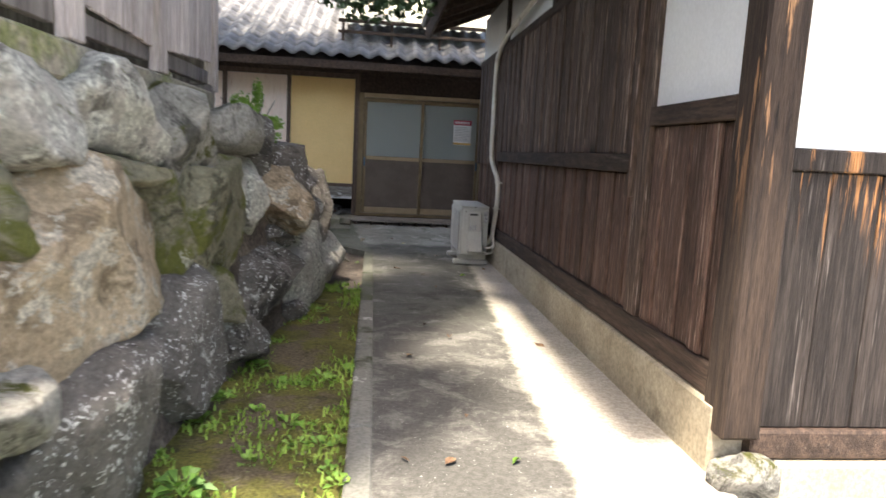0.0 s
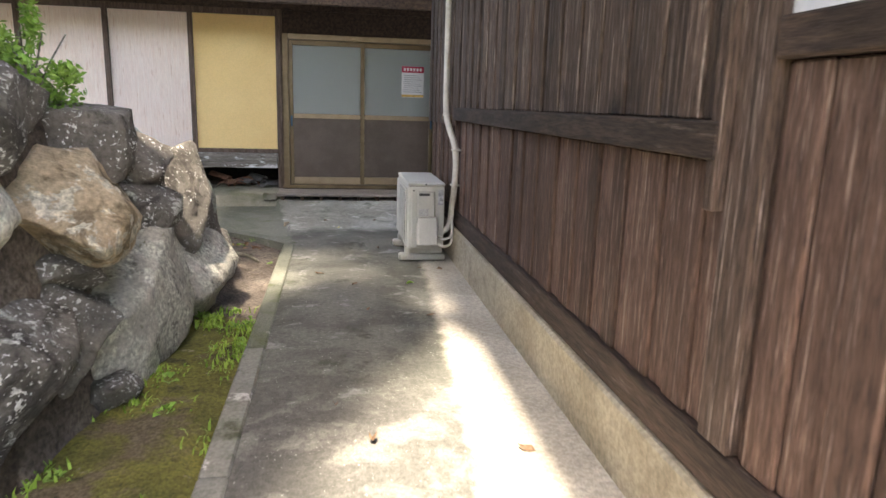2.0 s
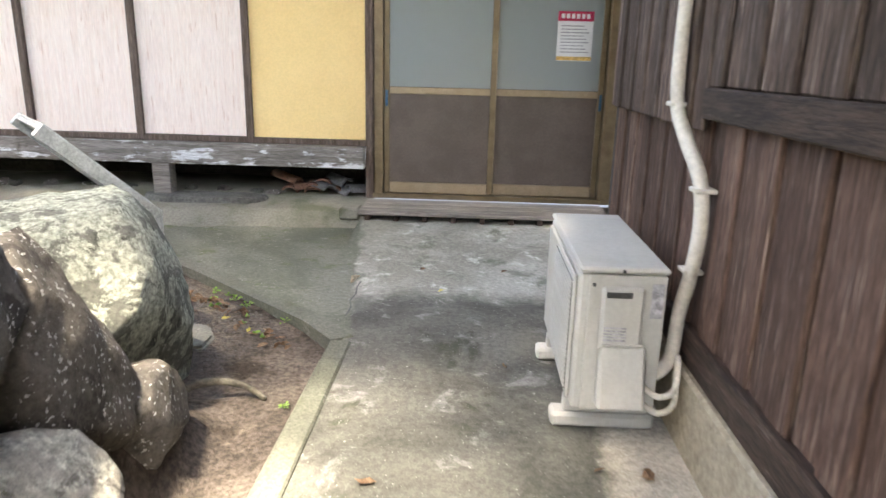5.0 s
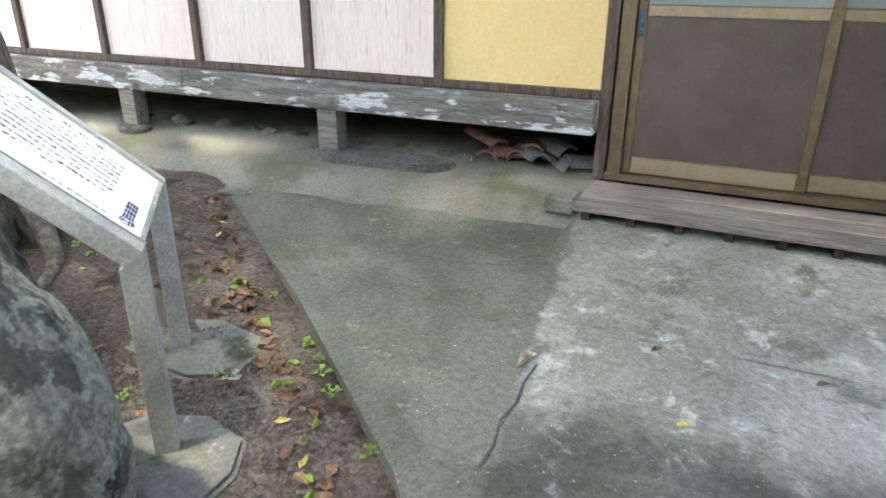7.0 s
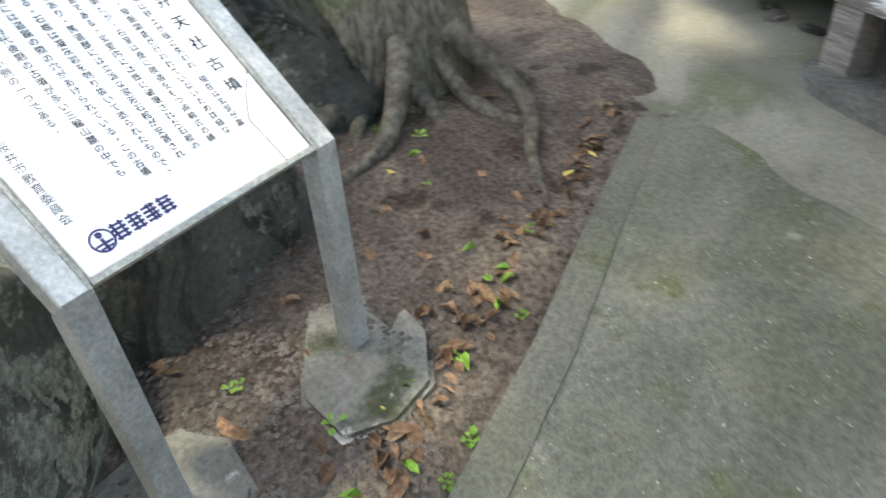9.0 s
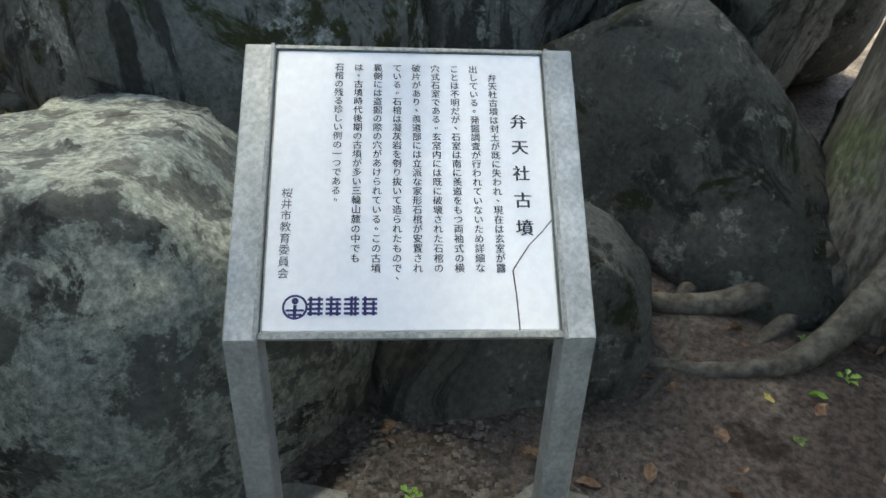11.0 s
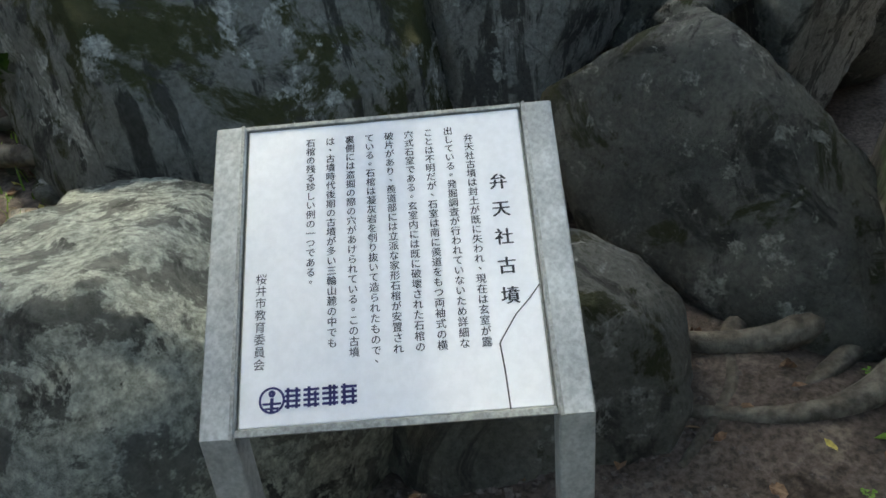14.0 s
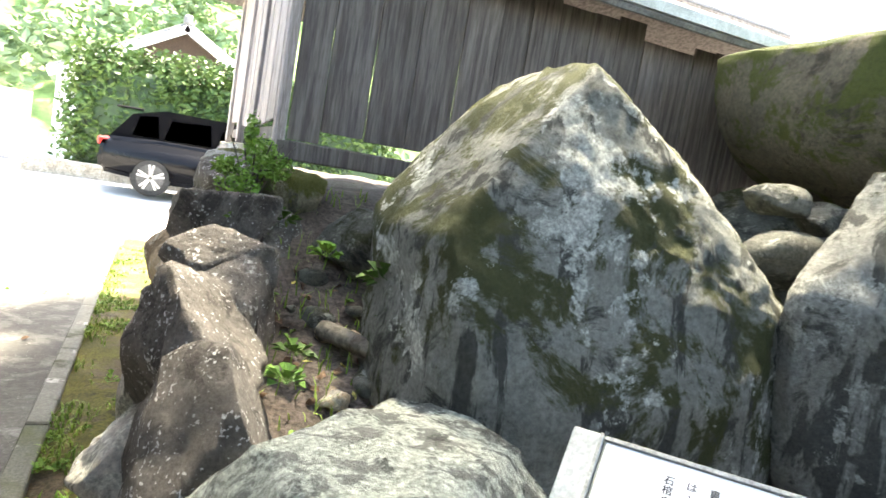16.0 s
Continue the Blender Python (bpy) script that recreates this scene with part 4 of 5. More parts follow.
pipe = tube("wrapped_pipe", [(0.50, -3.43, 0.25), (0.56, -3.40, 0.30), (0.585, -3.36, 0.46), (0.592, -3.40, 0.60), (0.592, -3.44, 0.78), (0.585, -3.40, 0.93), (0.56, -3.27, 1.06), (0.545, -3.18, 1.20), (0.545, -3.16, 1.6), (0.545, -3.16, 2.10), (0.545, -3.26, 2.24), (0.545, -3.7, 2.36), (0.55, -5.2, 2.52)], 0.0245, pipe_mat, sides=12)
tagged(pipe, "ivory wrapped refrigerant pipe clipped to the boards", "pipe")
for yy, zz, xx in ((-3.43, 0.90, 0.585), (-3.40, 0.62, 0.59), (-3.19, 1.16, 0.548)):
    block("pipe_clip", xx - 0.027, X0 + 0.0, yy - 0.022, yy + 0.05, zz - 0.007, zz + 0.007, pipe_mat, pipe, 0.003)
for k, zz in enumerate((0.22, 0.16)):
    tube("thin_pipe", [(0.46, -3.47, zz), (0.50, -3.52, zz - 0.01), (0.56, -3.49, zz + 0.01), (0.58, -3.42, zz + 0.1)], 0.011, pipe_mat, pipe, 8)

# ---- the explanation board ----
TH = 131.7
SP = Matrix.Translation((-1.577, -2.624, 0.0)) @ pose(0, 0, 0, 0, 0, TH)
sign = thing("information_board", (-1.577, -2.624, 0.0), "tilted white information board on two bent galvanised steel legs", "sign")
sign.matrix_basis = SP
LEN, TILT = 0.60, 43.5
arm_m = Matrix.Translation((0, 0, 0.587)) @ pose(0, 0, 0, TILT)
for xa in (0.0, 0.60):
    bm = bmesh.new()
    box(bm, xa, xa + 0.06, 0.0, LEN, -0.062, 0.0, 0.003, arm_m)
    part("arm", bm, steel, sign)
    bm = bmesh.new()
    box(bm, xa, xa + 0.06, 0.002, 0.064, -0.08, 0.545, 0.003)
    for v in bm.verts:
        if v.co.z > 0.5:
            v.co.z = 0.585 - (0.042 if v.co.y > 0.03 else 0.0)
    part("leg", bm, steel, sign)
    bm = bmesh.new()
    box(bm, xa + (0.052 if xa < 0.3 else 0.002), xa + (0.058 if xa < 0.3 else 0.008), 0.0, LEN, 0.0005, 0.004, 0.0, arm_m)
    part("edge_strip", bm, steel_dull, sign)
bm = bmesh.new()
box(bm, 0.061, 0.599, 0.006, LEN - 0.004, -0.030, -0.010, 0.002, arm_m)
part("backing", bm, steel_dull, sign)
bm = bmesh.new()
box(bm, 0.066, 0.594, 0.018, LEN - 0.012, -0.0095, -0.003, 0.002, arm_m)
panel = part("panel", bm, board_white, sign, "white printed panel with a crack across one corner")
for ya, yb in ((0.004, 0.0165), (LEN - 0.0105, LEN - 0.002)):
    bm = bmesh.new()
    box(bm, 0.061, 0.599, ya, yb, -0.0095, 0.001, 0.001, arm_m)
    part("frame_strip", bm, steel_dull, sign)


def column(chars, u, v, size, pitch, mat):
    """One vertical column of writing; u, v: middle of its first character on the panel."""
    bm = bmesh.new()
    me_out = bpy.data.meshes.new("writing")
    for k, ch in enumerate(chars):
        if ch == " ":
            continue
        cu = bpy.data.curves.new("glyph", "FONT")
        cu.body = ch
        cu.size = size
        cu.align_x = "CENTER"
        cu.align_y = "CENTER"
        cu.resolution_u = 2
        ob = bpy.data.objects.new("glyph", cu)
        scene.collection.objects.link(ob)
        bpy.context.view_layer.update()
        me = ob.to_mesh()
        dx, dy = (0.3 * size, 0.3 * size) if ch in "、。" else (0.0, 0.0)
        lo = len(bm.verts)
        bm.from_mesh(me)
        bm.verts.ensure_lookup_table()
        for vert in bm.verts[lo:]:
            vert.co.x += u + dx
            vert.co.y += v - k * pitch + dy
            vert.co.z = -0.0024
        ob.to_mesh_clear()
        bpy.data.objects.remove(ob)
        bpy.data.curves.remove(cu)
    bmesh.ops.transform(bm, matrix=arm_m, verts=bm.verts)
    bm.to_mesh(me_out)
    bm.free()
    me_out.materials.append(mat)
    ob = new("writing", me_out)
    ob.parent = panel
    return ob




def bolder(ob, shift):
    """Thicken a column of writing by a second print beside the first."""
    twin = new("writing", ob.data)
    twin.parent = panel
    twin.location = arm_m.to_3x3() @ Vector((shift, 0, 0.0003))


title = column("弁天社古墳", 0.5408, 0.432, 0.034, 0.0555, ink)
bolder(title, 0.0016)

TEXT = (" 弁天社古墳は封土が既に失われ、現在は玄室が露", "出している。発掘調査が行われていないため詳細な", "ことは不明だが、石室は南に羨道をもつ両袖式の横", "穴式石室である。玄室内には既に破壊された石棺の", "破片があり、羨道部には立派な家形石棺が安置され", "ている。石棺は凝灰岩を刳り抜いて造られたもので、", "裏側には盗掘の際の穴があけられている。この古墳", "は、古墳時代後期の古墳が多い三輪山麓の中でも", "石棺の残る珍しい例の一つである。")
for k, line in enumerate(TEXT):
    bolder(column(line, 0.493 - k * 0.0382, 0.550, 0.0185, 0.0190, ink), 0.0005)
column("桜井市教育委員会", 0.098, 0.278, 0.021, 0.0222, ink)


def mark(shape, mat):
    bm = bmesh.new()
    shape(bm)
    for v in bm.verts:
        v.co.z = -0.0022
    bmesh.ops.transform(bm, matrix=arm_m, verts=bm.verts)
    return part("emblem", bm, mat, panel, "navy printed emblem")


def ring(bm, u, v, r0, r1, n=28):
    a = [bm.verts.new((u + r0 * math.cos(2 * math.pi * k / n), v + r0 * math.sin(2 * math.pi * k / n), 0)) for k in range(n)]
    b = [bm.verts.new((u + r1 * math.cos(2 * math.pi * k / n), v + r1 * math.sin(2 * math.pi * k / n), 0)) for k in range(n)]
    for k in range(n):
        bm.faces.new((a[k], b[k], b[(k + 1) % n], a[(k + 1) % n]))


def flat(bm, u0, u1, v0, v1):
    bm.faces.new([bm.verts.new((a, b, 0)) for a, b in ((u0, v0), (u1, v0), (u1, v1), (u0, v1))])


def emblem(bm):
    ring(bm, 0.142, 0.068, 0.0185, 0.0225)
    ring(bm, 0.142, 0.079, 0.0005, 0.0062, 12)
    flat(bm, 0.139, 0.145, 0.049, 0.072)
    flat(bm, 0.126, 0.158, 0.060, 0.064)
    flat(bm, 0.130, 0.154, 0.052, 0.056)


mark(emblem, ink_blue).location = arm_m.to_3x3() @ Vector((-0.02, -0.006, 0))


def wordmark(bm):
    for k in range(4):
        u = 0.170 + k * 0.032
        for r in range(4):
            flat(bm, u, u + 0.027, 0.054 + r * 0.0085, 0.0585 + r * 0.0085)
        flat(bm, u + 0.003 + 0.004 * (k % 3), u + 0.008 + 0.004 * (k % 3), 0.052, 0.087)
        flat(bm, u + 0.018, u + 0.0225, 0.052, 0.087 - 0.008 * (k % 2))


mark(wordmark, ink_blue).location = arm_m.to_3x3() @ Vector((-0.026, -0.006, 0))


def crack(bm):
    pts = [(0.594, 0.228), (0.575, 0.205), (0.548, 0.178), (0.518, 0.134), (0.515, 0.128), (0.519, 0.085), (0.521, 0.045), (0.522, 0.018)]
    for (a, b), (c, d) in zip(pts, pts[1:]):
        bm.faces.new([bm.verts.new(p) for p in ((a - 0.0014, b, 0), (a + 0.0014, b, 0), (c + 0.0014, d, 0), (c - 0.0014, d, 0))])


bm = bmesh.new()
crack(bm)
for v in bm.verts:
    v.co.z = -0.0023
bmesh.ops.transform(bm, matrix=arm_m, verts=bm.verts)
part("crack", bm, ac_dark, panel)
def base_stone(cx, cy, turn, seed):
    r = random.Random(seed)
    poly = []
    for k in range(9):
        a = k * 2 * math.pi / 9 + turn
        q = r.uniform(0.85, 1.15)
        poly.append((cx + 0.235 * q * math.cos(a) * 1.1, cy + 0.19 * q * math.sin(a)))
    ob = slab("base_stone", poly, -0.2, -0.022, kerb_mat, None, 0.014)
    return tagged(ob, "flat grey stone slab at the foot of the sign leg", "stone", "sign base stones")


base_stone(-1.96, -2.17, 0.3, 5)
base_stone(-1.62, -2.66, 0.9, 6)

# ---- stone retaining wall ----
stonewall = grid_mesh("stone_wall", -12, -3.9, 60, 0, 1.35, 8, lambda x, y: 0.0, dirt)
for v in stonewall.data.vertices:
    yy, zz = v.co.x, v.co.y
    top = 1.36 - 0.75 * smooth01(-6.2, -4.0, yy)
    v.co = (wall_x(yy) - 0.27 - 0.15 * zz, yy, zz / 1.35 * top - 0.05)
tagged(stonewall, "dry stone retaining wall of large mossy boulders", "stone wall", kind="structure")
WS = {"L": rock_light, "G": rock_grey, "T": rock_tan, "M": rock_moss, "D": rock_dark, "B": rock_brown}


def wall_stone(y, z, w, h, kind, seed, out=0.0, tilt=0.0, depth=0.55):
    at = (wall_x(y) - 0.15 * z - depth * 0.24 + out, y, z)
    boulder("stone", at, (depth, w * 1.30, h * 1.30), seed, WS[kind], "", rot=(tilt, 0, 0), parent=stonewall, sub=4, cuts=6, rough=0.07, power=3.4)


wall_stone(-8.38, 1.20, 0.58, 0.36, "L", 1)
wall_stone(-7.83, 1.24, 0.58, 0.30, "L", 2, tilt=-8)
wall_stone(-7.18, 1.17, 0.62, 0.36, "G", 3, tilt=-6)
wall_stone(-6.60, 1.22, 0.58, 0.28, "G", 4)
wall_stone(-6.08, 1.16, 0.46, 0.36, "D", 17, tilt=20)
wall_stone(-8.62, 0.96, 0.40, 0.24, "M", 6)
wall_stone(-8.24, 0.72, 0.84, 0.58, "T", 7, 0.06, tilt=-20)
wall_stone(-7.84, 1.02, 0.46, 0.17, "M", 8, tilt=-8)
wall_stone(-7.60, 0.80, 0.38, 0.38, "M", 9, tilt=6)
wall_stone(-7.24, 0.80, 0.36, 0.46, "M", 11, 0.02, tilt=10)
wall_stone(-6.84, 0.82, 0.42, 0.48, "M", 10, tilt=12)
wall_stone(-6.42, 0.84, 0.38, 0.42, "L", 13, tilt=12)
wall_stone(-5.80, 0.79, 0.74, 0.36, "T", 12, 0.10, tilt=-8)
wall_stone(-5.52, 1.04, 0.56, 0.34, "B", 18, tilt=15)
wall_stone(-5.10, 0.72, 0.38, 0.28, "D", 22)
wall_stone(-4.98, 0.90, 0.42, 0.26, "B", 19)
wall_stone(-7.62, 0.37, 0.76, 0.52, "D", 23, 0.03)
wall_stone(-7.14, 0.46, 0.32, 0.34, "M", 20)
wall_stone(-8.40, 0.26, 0.76, 0.46, "D", 24, 0.05)
wall_stone(-6.95, 0.20, 0.46, 0.36, "D", 25)
wall_stone(-6.45, 0.31, 0.66, 0.54, "D", 26)
wall_stone(-5.98, 0.36, 0.34, 0.40, "D", 14)
wall_stone(-5.42, 0.30, 0.78, 0.54, "L", 27, 0.04)
wall_stone(-4.50, 0.17, 0.72, 0.44, "L", 28, 0.03)
wall_stone(-4.48, 0.62, 0.66, 0.52, "B", 29, -0.03, tilt=20)
wall_stone(-5.92, 0.58, 0.28, 0.12, "D", 15, 0.04, depth=0.4)
wall_stone(-5.84, 0.06, 0.20, 0.14, "D", 5, 0.06, depth=0.35)
wall_stone(-8.80, 0.50, 0.28, 0.22, "G", 30)
wall_stone(-9.10, 0.25, 0.60, 0.60, "M", 31)
wall_stone(-9.25, 0.85, 0.66, 0.55, "D", 32)
wall_stone(-9.15, 1.25, 0.60, 0.32, "L", 33)
wall_stone(-9.95, 0.35, 0.80, 0.75, "D", 34)
wall_stone(-9.95, 1.05, 0.80, 0.65, "G", 35)
wall_stone(-10.8, 0.35, 0.80, 0.75, "G", 36)
wall_stone(-10.8, 1.05, 0.80, 0.65, "D", 37)
# ---- boulders of the burial mound ----
boulder("boulder", (-1.85, -3.52, 0.20), (1.25, 1.45, 1.42), 41, rock_pale, "large pale boulder covered in grey-green lichen", cuts=6, rough=0.06, power=3.0, flat_top=True, sub=5)
boulder("boulder", (-1.37, -3.97, 0.38), (0.56, 0.64, 0.90), 42, rock_brown, "dark brown boulder dotted with white lichen", rot=(0, 0, 15), cuts=4, rough=0.06, power=2.4)
boulder("boulder", (-1.20, -3.72, 0.12), (0.36, 0.44, 0.42), 43, rock_brown, "small dark stone dotted with white lichen", cuts=4, rough=0.06, sub=4)
boulder("boulder", (-1.45, -4.85, 0.72), (0.52, 0.72, 0.55), 44, rock_dark, "dark lichened stone on top of the wall", cuts=5, sub=4)
boulder("boulder", (-1.58, -5.55, 0.98), (0.60, 0.60, 0.38), 45, rock_dark, "dark lichened stone on top of the wall", cuts=5, sub=4)
boulder("boulder", (-2.15, -5.35, 1.02), (0.50, 0.45, 0.38), 46, rock_shade, "rounded grey stone lying on the bank", "stone", cuts=3, sub=4)
boulder("boulder", (-1.85, -5.75, 1.20), (0.45, 0.40, 0.32), 47, rock_moss, "mossy stone under the shed", "stone", cuts=4, sub=3)
boulder("tomb_stone", (-3.09, -4.42, 0.88), (2.14, 1.45, 2.35), 48, rock_tomb, "huge pointed tomb stone patched with moss and white lichen", faces=(((0.736, 0, 0.677), 0.93), ((-0.674, 0, 0.739), 0.66), ((0.1, 0.85, 0.5), 0.80), ((-0.6, 0.8, 0.1), 0.92)), cuts=1, rough=0.05, power=4.5, sub=6)
boulder("tomb_stone", (-4.22, -3.75, 1.02), (1.38, 0.85, 1.70), 49, rock_upright, "upright grey tomb stone with streaked lichen", rot=(0, 12, 20), cuts=6, rough=0.06, power=3.2, sub=5)
boulder("tomb_stone", (-4.95, -2.75, 0.95), (1.25, 1.1, 1.5), 50, rock_upright, "tall grey tomb stone beside the chamber gap", cuts=6, rough=0.06, sub=5)
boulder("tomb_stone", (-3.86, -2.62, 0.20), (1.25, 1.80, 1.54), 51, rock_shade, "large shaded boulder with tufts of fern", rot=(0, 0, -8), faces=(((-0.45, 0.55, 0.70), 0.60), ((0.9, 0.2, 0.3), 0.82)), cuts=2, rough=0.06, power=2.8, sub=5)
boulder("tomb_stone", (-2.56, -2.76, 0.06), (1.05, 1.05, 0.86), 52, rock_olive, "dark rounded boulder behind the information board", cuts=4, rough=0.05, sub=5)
# two filler stones in the shade tone, added to darken the gap behind
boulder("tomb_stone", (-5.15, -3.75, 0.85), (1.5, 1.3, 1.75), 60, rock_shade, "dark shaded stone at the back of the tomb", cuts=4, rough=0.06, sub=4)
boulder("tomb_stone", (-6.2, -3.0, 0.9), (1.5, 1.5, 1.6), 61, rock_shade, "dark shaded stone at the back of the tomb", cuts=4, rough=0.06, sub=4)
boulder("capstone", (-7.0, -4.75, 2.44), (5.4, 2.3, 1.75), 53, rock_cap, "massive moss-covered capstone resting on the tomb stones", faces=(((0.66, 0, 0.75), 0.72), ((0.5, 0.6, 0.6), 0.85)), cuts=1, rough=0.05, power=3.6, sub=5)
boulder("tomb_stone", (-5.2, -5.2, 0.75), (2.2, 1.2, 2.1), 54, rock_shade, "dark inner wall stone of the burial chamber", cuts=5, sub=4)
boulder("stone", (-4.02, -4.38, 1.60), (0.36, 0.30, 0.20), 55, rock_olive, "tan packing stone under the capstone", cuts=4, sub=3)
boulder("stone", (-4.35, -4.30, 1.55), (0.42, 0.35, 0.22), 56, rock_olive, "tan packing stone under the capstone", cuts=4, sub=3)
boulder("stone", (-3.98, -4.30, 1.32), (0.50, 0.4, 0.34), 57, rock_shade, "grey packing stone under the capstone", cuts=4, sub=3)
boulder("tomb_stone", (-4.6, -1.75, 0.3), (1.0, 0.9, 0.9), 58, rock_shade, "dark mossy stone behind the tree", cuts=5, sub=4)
boulder("stone", (-4.15, -2.85, 0.93), (0.62, 0.36, 0.16), 59, rock_shade, "flat slab lying on the shaded boulder", "stone", cuts=4, sub=3, flat_top=True)

bk = random.Random(19)
for i in range(16):
    bx, by = bk.uniform(-2.2, -1.72), bk.uniform(-5.3, -4.15)
    q = bk.uniform(0.07, 0.17)
    boulder("stone", (bx, by, earth_height(bx, by) + 0.02), (q * 1.3, q, q * 0.7), 400 + i, rock_olive if i % 3 else rock_tan, "small loose stone half sunk in the soil bank", "stone", rot=(0, 0, bk.uniform(0, 180)), cuts=3, sub=2, group="stones on the bank")

# ---- tree ----
tree = thing("tree", (-3.95, -1.72, -0.05), "broad old tree with spreading roots beside the tomb", "tree")
TO = Vector((-3.95, -1.72, -0.05))


def rel(pts):
    return [Vector(p) - TO for p in pts]


def sunk(pts):
    return [Vector((x, y, z - 0.03)) - TO for x, y, z in pts]


tube("trunk", rel([(-3.92, -1.72, -0.1), (-3.95, -1.72, 0.35), (-4.0, -1.70, 1.2), (-4.05, -1.75, 2.4), (-4.0, -2.0, 3.6)]), 0.36, bark, tree, 18, taper=0.62)
tube("root_flare", rel([(-3.90, -1.72, -0.25), (-3.92, -1.72, 0.12), (-3.95, -1.72, 0.45), (-3.98, -1.71, 0.95)]), 0.50, bark, tree, 18, taper=0.66)
LIMB_LINES = [[(-4.0, -2.0, 3.5), (-3.4, -2.6, 4.4), (-2.4, -3.6, 5.0), (-1.3, -4.6, 5.3)], [(-4.0, -2.0, 3.4), (-4.8, -3.0, 4.4), (-5.2, -4.6, 5.1)], [(-4.0, -2.0, 3.5), (-3.6, -1.2, 4.5), (-2.4, -0.9, 5.0)], [(-4.0, -2.0, 3.5), (-5.2, -1.4, 4.4), (-6.6, -1.6, 5.0)], [(-3.4, -2.6, 4.3), (-2.0, -2.5, 4.6), (-0.7, -2.9, 4.2)]]
for L_ in LIMB_LINES:
    tube("limb", rel(L_), 0.16, bark, tree, 8, taper=0.25)
ROOTS = [[(-3.55, -1.95, 0.22), (-3.22, -2.15, 0.09), (-3.02, -2.45, 0.08), (-2.98, -2.8, 0.06)], [(-3.5, -1.72, 0.30), (-3.15, -1.85, 0.08), (-2.9, -2.05, 0.04), (-2.72, -2.45, 0.02)], [(-3.5, -1.5, 0.34), (-3.2, -1.25, 0.08), (-2.85, -1.35, 0.02), (-2.45, -1.42, -0.02)], [(-3.7, -2.0, 0.15), (-3.3, -2.3, 0.05), (-2.95, -2.2, 0.03), (-2.6, -2.2, 0.0)], [(-3.6, -1.7, 0.12), (-3.2, -1.62, 0.0), (-2.9, -1.68, 0.0), (-2.6, -1.6, -0.05)], [(-3.7, -1.85, 0.30), (-3.35, -1.95, 0.08), (-3.0, -2.05, 0.02), (-2.75, -2.12, -0.02)], [(-3.65, -1.6, 0.28), (-3.3, -1.45, 0.06), (-3.0, -1.2, 0.0), (-2.6, -1.05, -0.06)], [(-3.75, -1.5, 0.25), (-3.5, -1.15, 0.05), (-3.3, -0.95, -0.03)], [(-3.72, -1.9, 0.2), (-3.4, -2.15, 0.05), (-3.05, -2.3, 0.02), (-2.7, -2.35, -0.04)], [(-3.68, -1.75, 0.32), (-3.4, -1.78, 0.06), (-3.15, -1.85, 0.0)]]
for i, R_ in enumerate(ROOTS):
    tube("root", sunk(R_), 0.066 - 0.003 * i, root_mat, tree, 9, taper=0.18)
surface_root = tube("surface_root", [(-1.90, -4.85, 0.66), (-2.05, -4.5, 0.66), (-2.2, -4.2, 0.60), (-2.3, -3.95, 0.45)], 0.05, root_mat, None, 8, taper=0.5)
tagged(surface_root, "bare pale root lying along the big stone", "root")
surface_root = tube("surface_root", [(-1.35, -3.30, -0.03), (-1.2, -3.22, 0.03), (-1.05, -3.18, 0.01), (-0.95, -3.2, -0.04)], 0.022, root_mat, None, 8, taper=0.5)
tagged(surface_root, "thin dead root on the soil", "root")


def leaf_cloud(name, blobs, count, size, mat, parent, seed, flat_=0.5):
    """Many small folded leaves scattered inside soft blobs ((x, y, z), (rx, ry, rz))."""
    r = random.Random(seed)
    verts, faces = [], []
    for k in range(count):
        (c, rad) = blobs[r.randrange(len(blobs))]
        d = Vector((r.gauss(0, 1), r.gauss(0, 1), r.gauss(0, 1))).normalized() * r.random() ** 0.45
        p = Vector(c) + Vector((d.x * rad[0], d.y * rad[1], d.z * rad[2]))
        s = size * r.uniform(0.6, 1.35)
        m = Euler((r.gauss(0, flat_), r.gauss(0, flat_), r.uniform(0, 6.3))).to_matrix()
        b = len(verts)
        for q in ((0, -0.5, 0), (0.24, 0.0, 0.05), (0, 0.5, -0.04), (-0.24, 0.0, 0.05)):
            verts.append(tuple(p + m @ (Vector(q) * s)))
        faces += [(b, b + 1, b + 2), (b, b + 2, b + 3)]
    me = bpy.data.meshes.new(name)
    me.from_pydata(verts, [], faces)
    me.materials.append(mat)
    ob = new(name, me)
    if parent:
        ob.parent = parent
    return ob


rc = random.Random(8)
crown = []
for k in range(46):
    a, q = rc.uniform(0, 6.3), rc.random() ** 0.5
    crown.append(((-4.3 + 3.7 * q * math.cos(a) - TO.x, -3.3 + 3.4 * q * math.sin(a) - TO.y, 5.4 + rc.uniform(-0.9, 1.3) - TO.z), (0.85, 0.85, 0.5)))
# unseen leaf clumps added to keep the sun off path, yard and tomb
for k in range(34):
    crown.append(((rc.uniform(-2.2, 1.3) - TO.x, rc.uniform(-6.7, -1.4) - TO.y, rc.uniform(4.7, 5.9) - TO.z), (0.75, 0.75, 0.4)))
for k in range(14):
    crown.append(((rc.uniform(-4.4, -1.0) - TO.x, rc.uniform(-3.2, -1.0) - TO.y, rc.uniform(4.9, 5.8) - TO.z), (0.7, 0.7, 0.35)))
for k in range(16):
    crown.append(((rc.uniform(-6.2, -3.6) - TO.x, rc.uniform(-4.8, -2.6) - TO.y, rc.uniform(4.6, 5.6) - TO.z), (0.8, 0.8, 0.35)))
for k in range(3):
    crown.append(((rc.uniform(-4.4, -2.8) - TO.x, rc.uniform(-6.3, -4.5) - TO.y, rc.uniform(4.7, 5.5) - TO.z), (0.75, 0.75, 0.35)))
